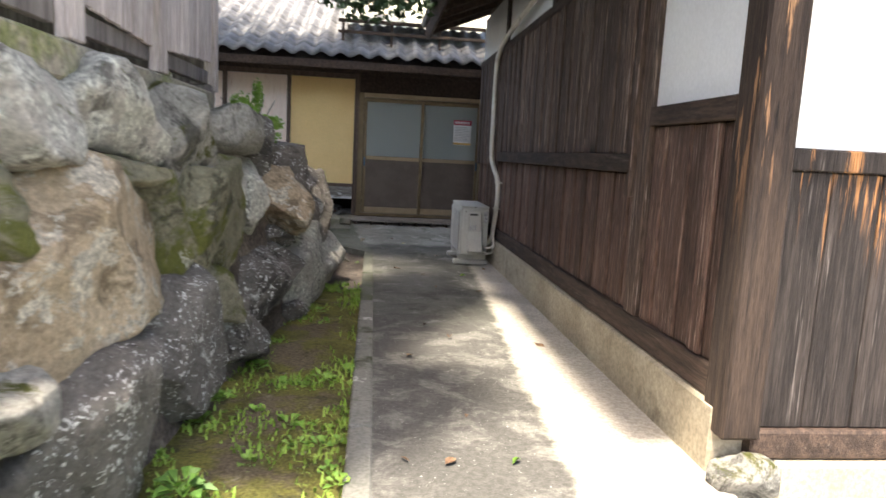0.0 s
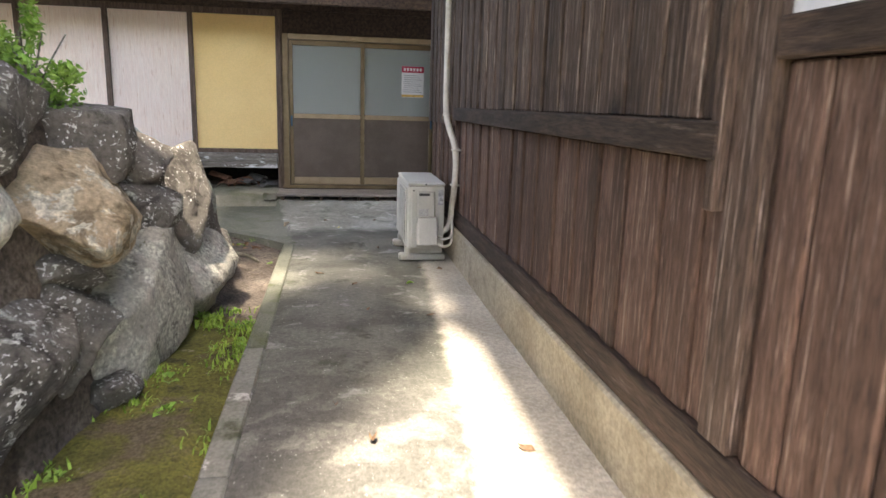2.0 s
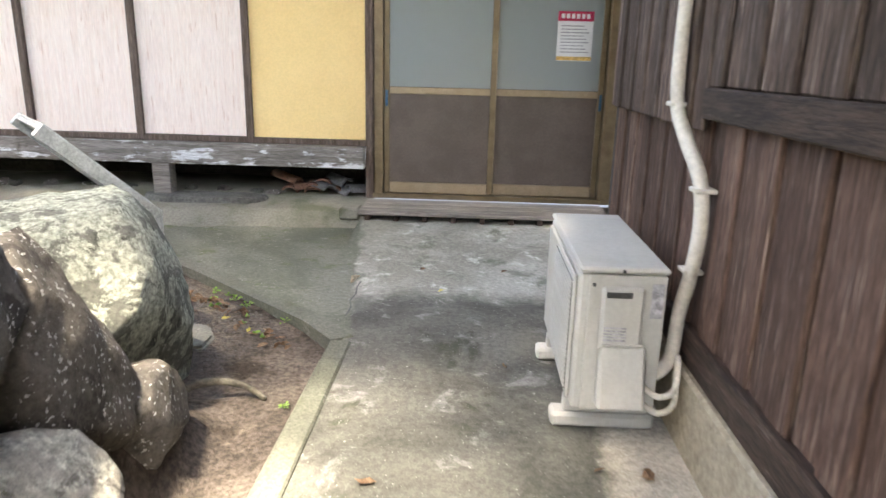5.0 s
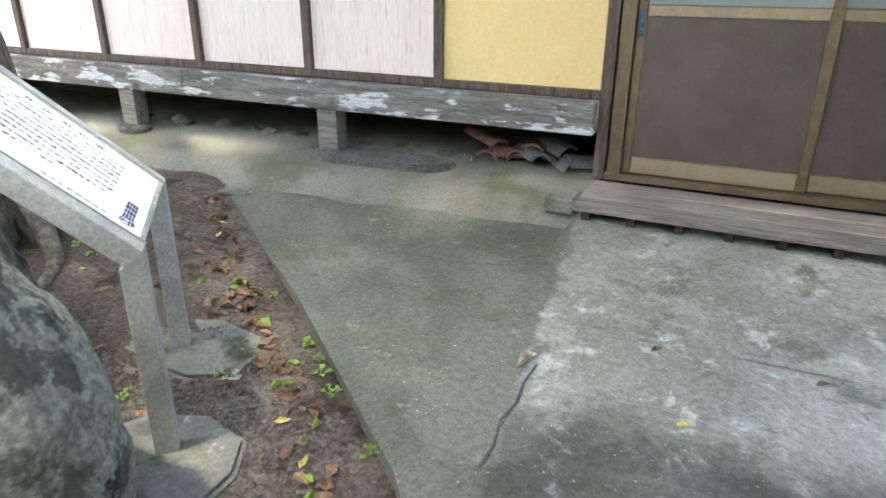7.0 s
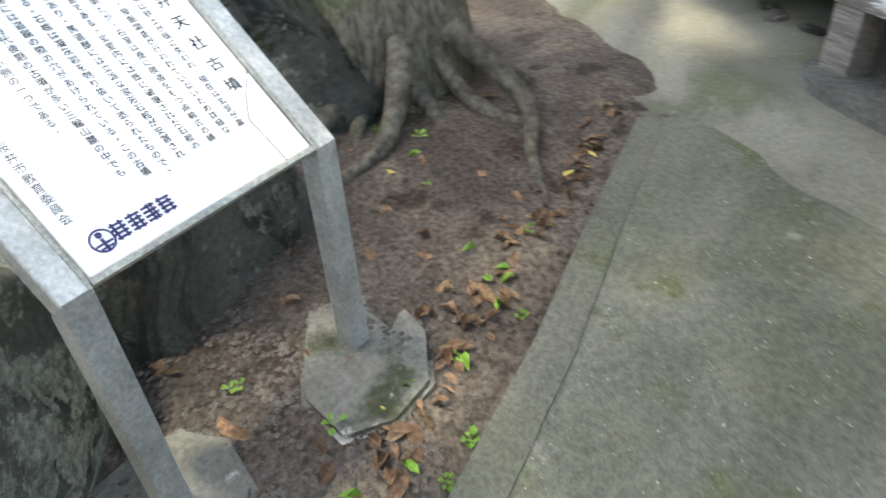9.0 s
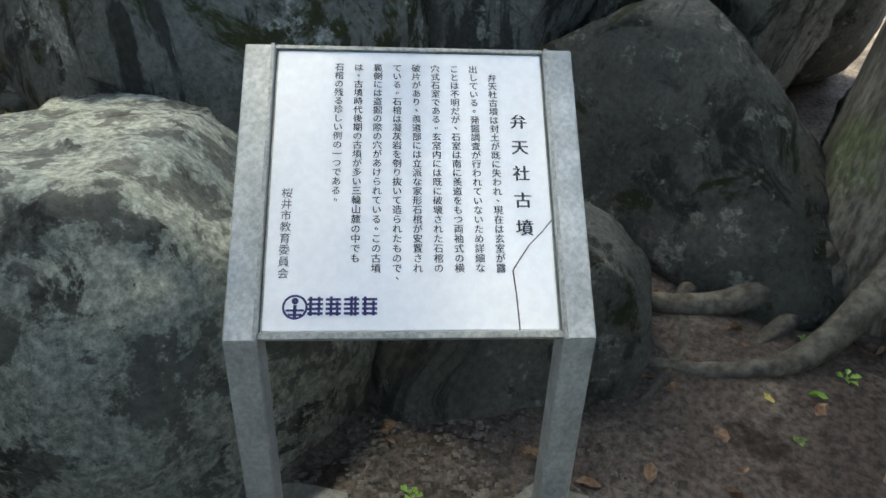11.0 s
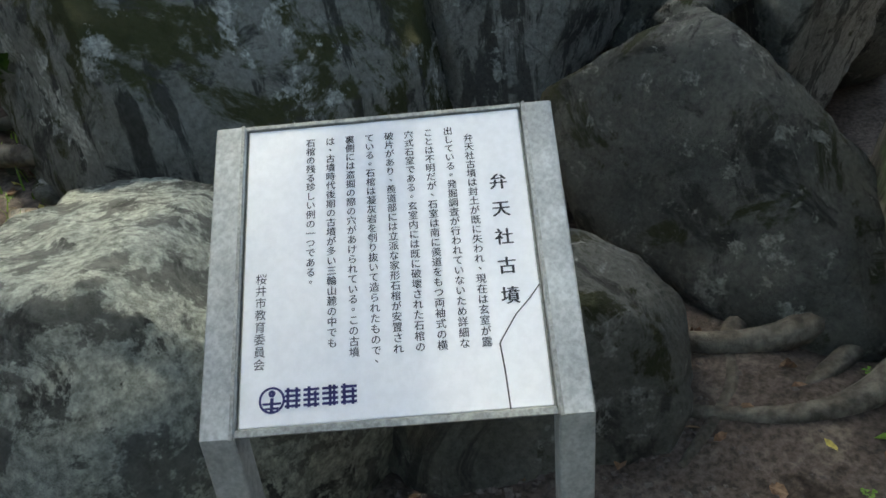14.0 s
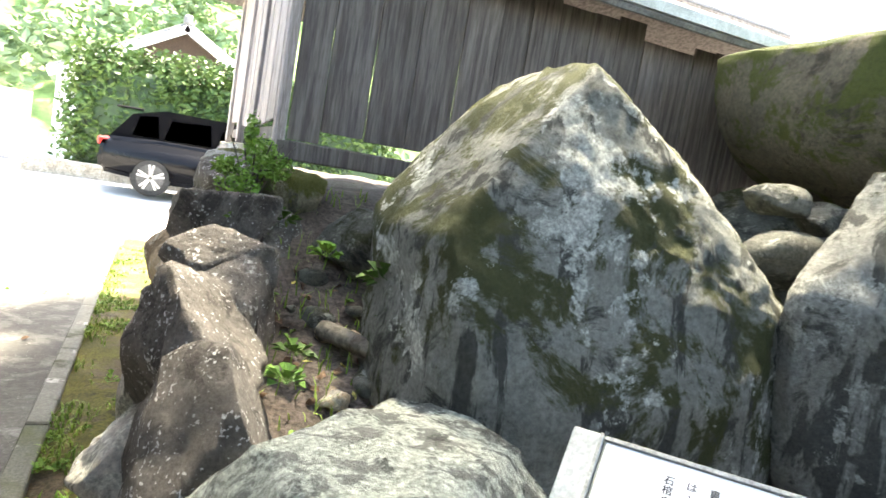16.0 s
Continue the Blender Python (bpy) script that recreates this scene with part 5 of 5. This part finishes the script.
leaf_cloud("crown", crown, 25000, 0.17, leaf_dark, tree, 5, 0.7)
leaf_cloud("crown", [((x - TO.x, y - TO.y, z - TO.z), (0.38, 0.30, 0.22)) for x, y, z in ((-1.15, -3.6, 2.72), (-0.85, -3.3, 2.66), (-0.55, -3.4, 2.68), (-0.9, -3.0, 2.85), (-0.3, -3.2, 2.80), (-1.3, -3.2, 2.85), (-0.7, -3.2, 3.0))], 1300, 0.10, leaf_dark, tree, 6, 0.9)

# unseen leaves placed to cut the slanted edge of the path's sun patch
leaf_cloud("crown", [((x - TO.x, y - TO.y, z - TO.z), (0.50, 0.55, 0.28)) for x, y, z in ((-1.25, -7.0, 5.1), (-1.55, -7.5, 5.0), (-1.85, -8.1, 5.1), (-1.1, -6.6, 5.0), (-1.55, -6.6, 5.1), (-1.3, -6.1, 5.0), (-1.5, -8.9, 5.0), (-1.85, -9.3, 5.1))], 4600, 0.15, leaf_dark, tree, 7, 0.6)
# more unseen leaves, placed to hold sun spots off the forecourt
leaf_cloud("crown", [((x - TO.x, y - TO.y, z - TO.z), (0.55, 0.55, 0.3)) for x, y, z in ((-2.5, -2.95, 5.0), (-1.4, -2.85, 5.1), (-0.7, -3.55, 5.0), (-3.4, -2.15, 5.1), (-1.5, -2.3, 5.0), (-0.9, -2.9, 5.1), (-0.4, -3.1, 5.0))], 3800, 0.15, leaf_dark, tree, 14, 0.6)
# unseen limb added to carry the leaves above the path
tube("limb", rel([(-2.4, -3.6, 5.0), (-2.0, -5.2, 5.1), (-1.7, -6.8, 5.05), (-2.0, -8.3, 5.0)]), 0.07, bark, tree, 7, taper=0.25)

# ---- shed on the stone wall ----
shed = thing("shed", (0, 0, 0), "weathered grey board shed standing on the stone wall", "shed", kind="structure")
SXE, SYN = -1.74, -5.98
block("ground_beam", -7.0, SXE, SYN - 0.14, SYN, 1.40, 1.52, wood_shed, shed, 0.01)
block("ground_beam", SXE - 0.14, SXE + 0.03, -9.6, SYN - 0.142, 1.34, 1.47, surf("mossy_sill", (0.20, 0.18, 0.14), (0.30, 0.27, 0.21), 3, 0.9, 0.4, 40, layers=(((0.16, 0.17, 0.07), 3, 0.5, 0.65),)), shed, 0.012)
k = 0
xx = SXE - 0.06
while xx > -6.9:
    w = 0.24 * brd.uniform(0.8, 1.25)
    bot = 1.60 + 0.012 * brd.uniform(-1, 1) if k % 6 else 1.525
    top = 2.80 - (0.09 * brd.random() if k % 5 in (2, 3) else 0.0) - (0.12 if k in (10, 11, 17) else 0)
    block("board", xx - w + 0.003, xx - 0.003, SYN - 0.03 - 0.006 * (k % 2), SYN - 0.008 - 0.006 * (k % 2), bot, top, wood_shed, shed, 0.002)
    xx -= w
    k += 1
block("corner_post", SXE - 0.05, SXE + 0.02, SYN - 0.075, SYN - 0.002, 1.48, 2.86, wood_grey, shed, 0.006)
for yp in (-7.10, -8.02, -9.0):
    block("side_post", SXE - 0.03, SXE + 0.028, yp - 0.055, yp + 0.055, 1.475, 2.9, wood_grey, shed, 0.006)
for (ya, yb, zb0, zb1) in ((-7.04, -6.06, 1.60, 1.66), (-7.96, -7.16, 1.62, 1.58), (-8.94, -8.08, 1.66, 1.66)):
    n = 6
    for i in range(n):
        y0_, y1_ = ya + (yb - ya) * i / n, ya + (yb - ya) * (i + 1) / n
        block("side_board", SXE - 0.022, SXE + 0.0 - 0.004 * (i % 2), y0_ + 0.002, y1_ - 0.002, zb0 + (zb1 - zb0) * i / n, 2.9, wood_grey, shed, 0.002)
    block("side_brace", SXE - 0.06, SXE - 0.025, ya, yb, 1.52, 1.60, wood_shed, shed)
block("back_post", -4.2, -4.1, -9.0, -8.9, 1.3, 2.9, wood_shed, shed)
block("back_post", -6.9, -6.8, -9.0, -8.9, 1.3, 2.9, wood_shed, shed)
ridge_y, ridge_z = -7.35, 3.55
for (ye, ze) in ((-5.62, 2.82), (-9.1, 2.82)):
    L2 = math.hypot(ridge_y - ye, ridge_z - ze)
    ang = math.degrees(math.atan2(ridge_z - ze, ridge_y - ye))
    bm = bmesh.new()
    box(bm, -7.2, -1.30, 0, L2, 0.0, 0.045, 0.0, Matrix.Translation((0, ye, ze)) @ pose(0, 0, 0, ang))
    part("roof_slope", bm, wood_shed, shed)
    bm = bmesh.new()
    box(bm, -7.22, -1.27, -0.03, L2, 0.047, 0.10, 0.01, Matrix.Translation((0, ye, ze)) @ pose(0, 0, 0, ang))
    part("roof_tiles", bm, tile_mat, shed)
bm = bmesh.new()
box(bm, -7.2, -1.3, -0.02, 0.02, -0.03, 0.05, 0.004, Matrix.Translation((0, -5.62, 2.80)))
part("gutter", bm, steel, shed, "thin pale metal eave gutter")

# ---- the street beyond ----
fence = thing("fence", (0, 0, 0), "low grey board fence across the street", "fence")
for k in range(14):
    block("board", 1.75 + k * 0.30, 2.03 + k * 0.30, -20.6, -20.55, 0.3, 1.95, wood_grey, fence, 0.005)
hedge = thing("hedge", (0, -18.2, 0.3), "tall clipped green hedge beside the road", "hedge")
leaf_cloud("foliage", [((x * 0.45 - 6.2, rc.uniform(-0.25, 0.25), z * 0.36 + 0.5), (0.42, 0.40, 0.36)) for x in range(16) for z in range(7)], 26000, 0.15, hedge_leaf, hedge, 9, 0.9)
# dark block behind the leaves stands for the shade deep in the hedge
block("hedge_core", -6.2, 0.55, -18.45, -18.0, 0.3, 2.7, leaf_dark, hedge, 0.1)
block("hedge_wall", -6.4, 1.4, -17.72, -17.5, 0.25, 0.62, surf("low_stone_edge", (0.28, 0.25, 0.2), (0.42, 0.38, 0.31), 4, 0.9, 0.5, 30), hedge, 0.03)
far_house = thing("neighbour_house", (0, 0, 0), "neighbouring house with a grey tiled gable roof behind the hedge", "house")
block("wall", -4.2, 1.9, -30, -25.2, 0.3, 3.0, plaster, far_house)
bm = bmesh.new()
gx, gz = -1.5, 4.9
g = [bm.verts.new(p) for p in ((gx - 3.1, -25.15, 2.9), (gx + 3.1, -25.15, 2.9), (gx, -25.15, gz - 0.2))]
bm.faces.new(g)
part("gable", bm, wood_beam, far_house)
for sgn in (-1, 1):
    L2 = math.hypot(3.6, 2.1)
    a = math.degrees(math.atan2(2.1, 3.6))
    for k in range(22):
        bm = bmesh.new()
        m = Matrix.Translation((gx, -24.6, gz)) @ pose(0, 0, 0, 0, sgn * a)
        box(bm, min(0, sgn * L2), max(0, sgn * L2), -0.24 * k - 0.21, -0.24 * k, 0.0, 0.10, 0.03, m)
        part("roof_course", bm, tile_mat, far_house)
    bm = bmesh.new()
    box(bm, min(0, sgn * L2), max(0, sgn * L2), -0.06, 0.06, -0.22, -0.005, 0.0, Matrix.Translation((gx, -24.5, gz)) @ pose(0, 0, 0, 0, sgn * a))
    part("verge", bm, plaster, far_house, "white plastered verge")
block("ridge", gx - 0.13, gx + 0.13, -29.9, -24.5, gz + 0.02, gz + 0.30, tile_mat, far_house, 0.05)


def hill_h(x, y):
    d = -y - 45
    return max(0, min(d * 0.42, 34 + 8 * n2(x, y, 0.02))) + 2.2 * n2(x, y, 0.11) + 1.4 * n2(x, y, 0.35, 4)


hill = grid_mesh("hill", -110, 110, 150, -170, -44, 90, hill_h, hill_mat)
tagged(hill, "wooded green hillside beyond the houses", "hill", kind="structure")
wb = []
for x in range(-16, 10):
    for _ in range(10):
        px, py = x * 4.2 + rc.uniform(-2, 2), -47 - rc.uniform(0, 60)
        wb.append(((px, py, hill_h(px, py) + 1.6), (2.4, 2.4, 1.9)))
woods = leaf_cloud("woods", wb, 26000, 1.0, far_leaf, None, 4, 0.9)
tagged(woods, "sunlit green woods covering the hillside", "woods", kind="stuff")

# parked car
car = thing("car", (-2.35, -15.9, 0.31), "black hatchback car parked by the hedge", "car")


def car_body(bm, profile, half):
    n = len(profile)
    l = [bm.verts.new((x, -half, z)) for x, z in profile]
    r = [bm.verts.new((x, half, z)) for x, z in profile]
    bm.faces.new(l)
    bm.faces.new(r[::-1])
    for k in range(n):
        bm.faces.new((l[k], r[k], r[(k + 1) % n], l[(k + 1) % n]))
    bmesh.ops.recalc_face_normals(bm, faces=bm.faces)


bm = bmesh.new()
car_body(bm, [(2.18, 0.35), (2.22, 0.70), (2.12, 0.98), (1.2, 1.02), (-0.9, 1.0), (-1.9, 0.88), (-2.2, 0.70), (-2.2, 0.30), (-1.0, 0.24), (1.2, 0.24)], 0.89)
bmesh.ops.bevel(bm, geom=list(bm.edges), offset=0.09, segments=3, affect="EDGES")
part("body", bm, car_paint, car, "", True)
bm = bmesh.new()
car_body(bm, [(2.08, 0.95), (1.72, 1.42), (1.2, 1.56), (-0.1, 1.55), (-1.15, 0.98)], 0.745)
part("cabin", bm, car_paint, car)
for xa, xb, dz in ((1.25, 1.70, 0.0), (0.35, 1.17, 0.0), (-0.62, 0.27, -0.02)):
    for sy in (-1, 1):
        bm = bmesh.new()
        vs = [bm.verts.new(p) for p in ((xa, 0.757 * sy, 1.05), (xb, 0.757 * sy, 1.05), (xb - 0.10, 0.757 * sy, 1.40), (xa + 0.06 + (0.5 if xa < 0 else 0), 0.757 * sy, 1.44 + dz))]
        f = bm.faces.new(vs)
        bmesh.ops.solidify(bm, geom=[f], thickness=0.012)
        part("window", bm, car_glass, car)
bm = bmesh.new()
box(bm, 1.55, 2.0, -0.62, 0.62, 1.50, 1.54, 0.015)
part("spoiler", bm, car_paint, car)
for sy in (-1, 1):
    bm = bmesh.new()
    box(bm, 2.02, 2.235, 0.60 * sy - 0.20, 0.60 * sy + 0.20, 0.80, 0.95, 0.03)
    part("tail_light", bm, lamp_red, car)
    for xw in (1.32, -1.3):
        wheel = new("wheel")
        wheel.parent = car
        wheel.location = (xw, 0.80 * sy, 0.34)
        bm = bmesh.new()
        bmesh.ops.create_cone(bm, cap_ends=True, segments=28, radius1=0.34, radius2=0.34, depth=0.22, matrix=pose(0, 0, 0, 90))
        bmesh.ops.bevel(bm, geom=[e for e in bm.edges if abs(abs(e.verts[0].co.y) - 0.11) < 0.01 and abs(abs(e.verts[1].co.y) - 0.11) < 0.01 and e.verts[0].co.y * e.verts[1].co.y > 0], offset=0.03, segments=2, affect="EDGES")
        part("tyre", bm, rubber, wheel)
        bm = bmesh.new()
        bmesh.ops.create_cone(bm, cap_ends=True, segments=28, radius1=0.235, radius2=0.235, depth=0.03, matrix=pose(0, 0.105 * sy, 0, 90))
        part("rim_dish", bm, ac_dark, wheel)
        bm = bmesh.new()
        for k in range(5):
            for w in (-9, 9):
                box(bm, -0.018, 0.018, 0.118 * sy - 0.008, 0.118 * sy + 0.008, 0.03, 0.235, 0.0, pose(0, 0, 0, 0, k * 72 + w, 0))
        part("rim", bm, alloy, wheel, "silver alloy spokes")

# ---- small plants, litter and gravel ----
def blades(name, count, seed, where, hmin, hmax, mat, wid=0.006):
    r = random.Random(seed)
    verts, faces = [], []
    for _ in range(count):
        x, y, z = where(r)
        h, a, bend = r.uniform(hmin, hmax), r.uniform(0, 6.3), r.uniform(0.2, 0.9)
        dx, dy = math.cos(a), math.sin(a)
        b = len(verts)
        for t, w in ((0, 1), (0.55, 0.8)):
            cx, cy = x + dx * bend * h * t * t, y + dy * bend * h * t * t
            verts += [(cx - dy * wid * w, cy + dx * wid * w, z + h * t), (cx + dy * wid * w, cy - dx * wid * w, z + h * t)]
        verts.append((x + dx * bend * h, y + dy * bend * h, z + h * (1 - 0.35 * bend)))
        faces += [(b, b + 1, b + 3, b + 2), (b + 2, b + 3, b + 4)]
    me = bpy.data.meshes.new(name)
    me.from_pydata(verts, [], faces)
    me.materials.append(mat)
    return new(name, me)


def strip_spot(r):
    while True:
        y = -4.6 - 6.5 * r.random()
        x = r.uniform(wall_x(y) - 0.05, -0.80)
        if n2(x, y, 3.5, 9) + 0.35 * smooth01(-6.2, -8.2, y) > r.uniform(0.05, 0.5):
            return x, y, -0.01 + 0.02 * n2(x, y, 3)


def bank_spot(r):
    x, y = r.uniform(-2.3, -1.5), r.uniform(-5.9, -4.1)
    return x, y, earth_height(x, y)


tagged(blades("bank_grass", 320, 8, bank_spot, 0.03, 0.12, grass_mat, 0.004), "thin wild grass on the soil bank", "grass", kind="stuff")
tagged(blades("grass", 3600, 4, strip_spot, 0.012, 0.06, grass_mat), "short bright grass along the foot of the wall", "grass", kind="stuff")


def weed(at, size, seed, mat, label, n=16, category="weed"):
    bm_verts, faces = [(0.0, 0.0, 0.0)], []
    r = random.Random(seed)
    for k in range(n):
        a = k * 2.4 + r.uniform(-0.3, 0.3)
        el = r.uniform(0.15, 1.1)
        ln = size * r.uniform(0.5, 1.0)
        d = Vector((math.cos(a) * math.cos(el), math.sin(a) * math.cos(el), math.sin(el)))
        s = Vector((-math.sin(a), math.cos(a), 0))
        base = d * ln * 0.35
        w = size * r.uniform(0.16, 0.26)
        b = len(bm_verts)
        bm_verts += [tuple(base), tuple(base + d * ln * 0.35 + s * w + Vector((0, 0, 0.06 * size))), tuple(base + d * ln * 0.65 - Vector((0, 0, 0.15 * size))), tuple(base + d * ln * 0.35 - s * w + Vector((0, 0, 0.06 * size))), tuple(s * 0.004)]
        faces += [(0, b, b + 4), (b, b + 1, b + 2), (b, b + 2, b + 3)]
    me = bpy.data.meshes.new("weed")
    me.from_pydata(bm_verts, [], faces)
    me.materials.append(mat)
    ob = new("weed", me)
    ob.location = at
    return tagged(ob, label, category, "weeds")


wr = random.Random(77)
for i in range(130):
    x, y, z = strip_spot(wr)
    weed((x, y, z), wr.uniform(0.03, 0.085), i, leaf_bright, "small broad-leaved weed in the mossy strip", 12)
for i, (x, y) in enumerate(((-1.62, -1.96), (-1.52, -2.04), (-1.98, -1.70), (-1.45, -2.12), (-1.36, -2.20), (-1.1, -2.38), (-0.86, -3.25), (-1.88, -1.92), (-1.75, -2.26), (-2.35, -1.55), (-3.1, -1.75), (-3.25, -1.9), (-1.95, -2.5), (-2.75, -1.8))):
    weed((x, y, earth_height(x, y) + 0.005), wr.uniform(0.03, 0.055), 100 + i, leaf_bright, "tiny green seedling in the soil", 9)
for i, (x, y, z, s, m_) in enumerate(((-1.72, -4.55, 0.62, 0.13, leaf_green), (-2.12, -4.42, 0.80, 0.17, leaf_green), (-2.05, -4.55, 0.95, 0.16, leaf_green), (-1.75, -5.5, 1.05, 0.15, leaf_green), (-1.95, -5.2, 0.95, 0.13, leaf_bright), (-4.05, -2.35, 1.0, 0.30, leaf_dark), (-4.15, -2.15, 1.0, 0.34, leaf_green), (-4.2, -2.45, 1.15, 0.3, leaf_dark), (-1.62, -4.2, 0.62, 0.12, leaf_green), (-1.30, -8.35, 0.06, 0.12, leaf_green))):
    weed((x, y, z), s, 200 + i, m_, "leafy wild plant among the stones", 22, "plant")
bush = thing("bush", (-1.58, -5.60, 1.20), "feathery light green bush on top of the wall", "bush")
leaf_cloud("foliage", [((0, 0, 0.10), (0.15, 0.17, 0.12)), ((0.08, 0.12, 0.0), (0.12, 0.15, 0.12)), ((0.12, 0.20, -0.12), (0.08, 0.12, 0.10)), ((-0.05, -0.1, 0.22), (0.09, 0.10, 0.10)), ((0.03, 0.05, 0.30), (0.04, 0.05, 0.13)), ((-0.10, 0.1, 0.16), (0.10, 0.10, 0.08)), ((0.14, 0.06, 0.12), (0.07, 0.07, 0.05))], 2000, 0.034, leaf_bright, bush, 12, 0.9)
for i in range(6):
    tube("stem", [(0, 0, -0.12), (0.03 * (i - 3), 0.04, 0.1), (0.07 * (i - 3), 0.05 * (i % 3), 0.28)], 0.007, root_mat, bush, 5, taper=0.4)
vine = thing("ivy", (-4.5, -3.9, 2.6), "trailing green ivy over the mossy capstone", "ivy")
leaf_cloud("foliage", [((-0.15 + 0.07 * k, 0.25 - 0.01 * k, -0.35 + 0.085 * k), (0.06, 0.10, 0.06)) for k in range(10)], 500, 0.05, leaf_bright, vine, 13, 0.9)


def litter_mesh(kind, seed):
    r = random.Random(seed)
    bm = bmesh.new()
    L_ = r.uniform(0.04, 0.075)
    W_ = L_ * r.uniform(0.32, 0.5)
    c = r.uniform(-0.012, 0.02)
    mid = [bm.verts.new((L_ * t, 0, c * math.sin(t * 3.1))) for t in (-0.5, -0.2, 0.2, 0.5)]
    lf = [bm.verts.new((L_ * t, W_ / 2, c + r.uniform(0.0, 0.012))) for t in (-0.2, 0.2)]
    rt = [bm.verts.new((L_ * t, -W_ / 2, c + r.uniform(0.0, 0.012))) for t in (-0.2, 0.2)]
    bm.faces.new((mid[0], lf[0], mid[1]))
    bm.faces.new((mid[1], lf[0], lf[1], mid[2]))
    bm.faces.new((mid[2], lf[1], mid[3]))
    bm.faces.new((mid[1], rt[0], mid[0]))
    bm.faces.new((mid[2], rt[1], rt[0], mid[1]))
    bm.faces.new((mid[3], rt[1], mid[2]))
    me = bpy.data.meshes.new("leaf")
    bm.to_mesh(me)
    bm.free()
    me.materials.append(kind)
    return me


lm = [litter_mesh(leaf_dry, k) for k in range(6)] + [litter_mesh(leaf_bright, 50), litter_mesh(surf("yellow_leaf", (0.5, 0.42, 0.10), (0.6, 0.5, 0.16), 9, 0.7, 0.0, 40), 51)]
lr = random.Random(31)
for i in range(296):
    u = lr.random()
    if i < 150:
        x, y = -0.95 - 2.1 * u, -2.62 + 1.78 * u
        x, y = x - abs(lr.gauss(0, 0.10)) * 0.65, y - abs(lr.gauss(0, 0.10)) * 0.75
        z = earth_height(x, y)
    elif i < 220:
        x, y = lr.uniform(-3.4, -1.1), lr.uniform(-2.9, -1.2)
        z = earth_height(x, y)
        if y > -2.55 - 0.82 * (x + 0.85):
            continue
    elif i < 275:
        x, y = lr.uniform(-2.1, -1.55), lr.uniform(-5.3, -4.1)
        z = earth_height(x, y)
    else:
        x, y, z = lr.uniform(-0.65, 0.5), lr.uniform(-8.5, -0.7), 0.004
    ob = new("fallen_leaf", lm[lr.choice((0, 1, 2, 3, 4, 5, 0, 1, 2, 3, 4, 5, 6, 7))])
    ob.matrix_basis = pose(x, y, z + 0.008, lr.uniform(-15, 15), lr.uniform(-15, 15), lr.uniform(0, 360))
    tagged(ob, "small fallen leaf lying on the ground", "leaf", "fallen leaves")
big_leaf = new("fallen_leaf", litter_mesh(surf("pale_dry_leaf", (0.45, 0.36, 0.26), (0.55, 0.45, 0.33), 9, 0.7, 0.1, 40), 61))
big_leaf.matrix_basis = pose(-0.83, -1.80, 0.012, 0, 8, 55) @ Matrix.Scale(1.5, 4)
tagged(big_leaf, "pale curled dry leaf on the concrete", "leaf", "fallen leaves")

gv, gf = [], []
gr = random.Random(41)
for i in range(2600):
    x, y = gr.gauss(-1.95, 0.42), gr.gauss(-2.45, 0.30)
    if y > -2.60 - 0.80 * (x + 0.85):
        continue
    s = gr.uniform(0.005, 0.014)
    z = earth_height(x, y)
    b = len(gv)
    for q in ((1, 0, 0), (-1, 0.2, 0), (0, 1, 0), (0.1, -1, 0), (0, 0, 0.8), (0, 0, -0.8)):
        gv.append((x + s * q[0] * gr.uniform(0.7, 1.3), y + s * q[1] * gr.uniform(0.7, 1.3), z + 0.003 + s * q[2] * 0.7))
    for t in ((0, 2, 4), (2, 1, 4), (1, 3, 4), (3, 0, 4), (2, 0, 5), (1, 2, 5), (3, 1, 5), (0, 3, 5)):
        gf.append(tuple(b + k for k in t))
gme = bpy.data.meshes.new("gravel")
gme.from_pydata(gv, [], gf)
gme.materials.append(gravel_mat)
tagged(new("gravel", gme), "fine brown gravel around the information board", "gravel", kind="stuff")
# crack in the forecourt
bm = bmesh.new()
cr = random.Random(5)
pts = [(-0.795, -1.80), (-0.80, -1.92), (-0.785, -2.03), (-0.80, -2.14), (-0.775, -2.25), (-0.78, -2.36)]
for (a, b), (c, d) in zip(pts, pts[1:]):
    w0, w1 = cr.uniform(0.002, 0.005), cr.uniform(0.002, 0.005)
    bm.faces.new([bm.verts.new(p) for p in ((a - w0, b, 0.0065), (a + w0, b, 0.0065), (c + w1, d, 0.0065), (c - w1, d, 0.0065))])
tagged(part("pavement_crack", bm, ac_dark), "dark crack in the concrete", "crack", kind="structure")
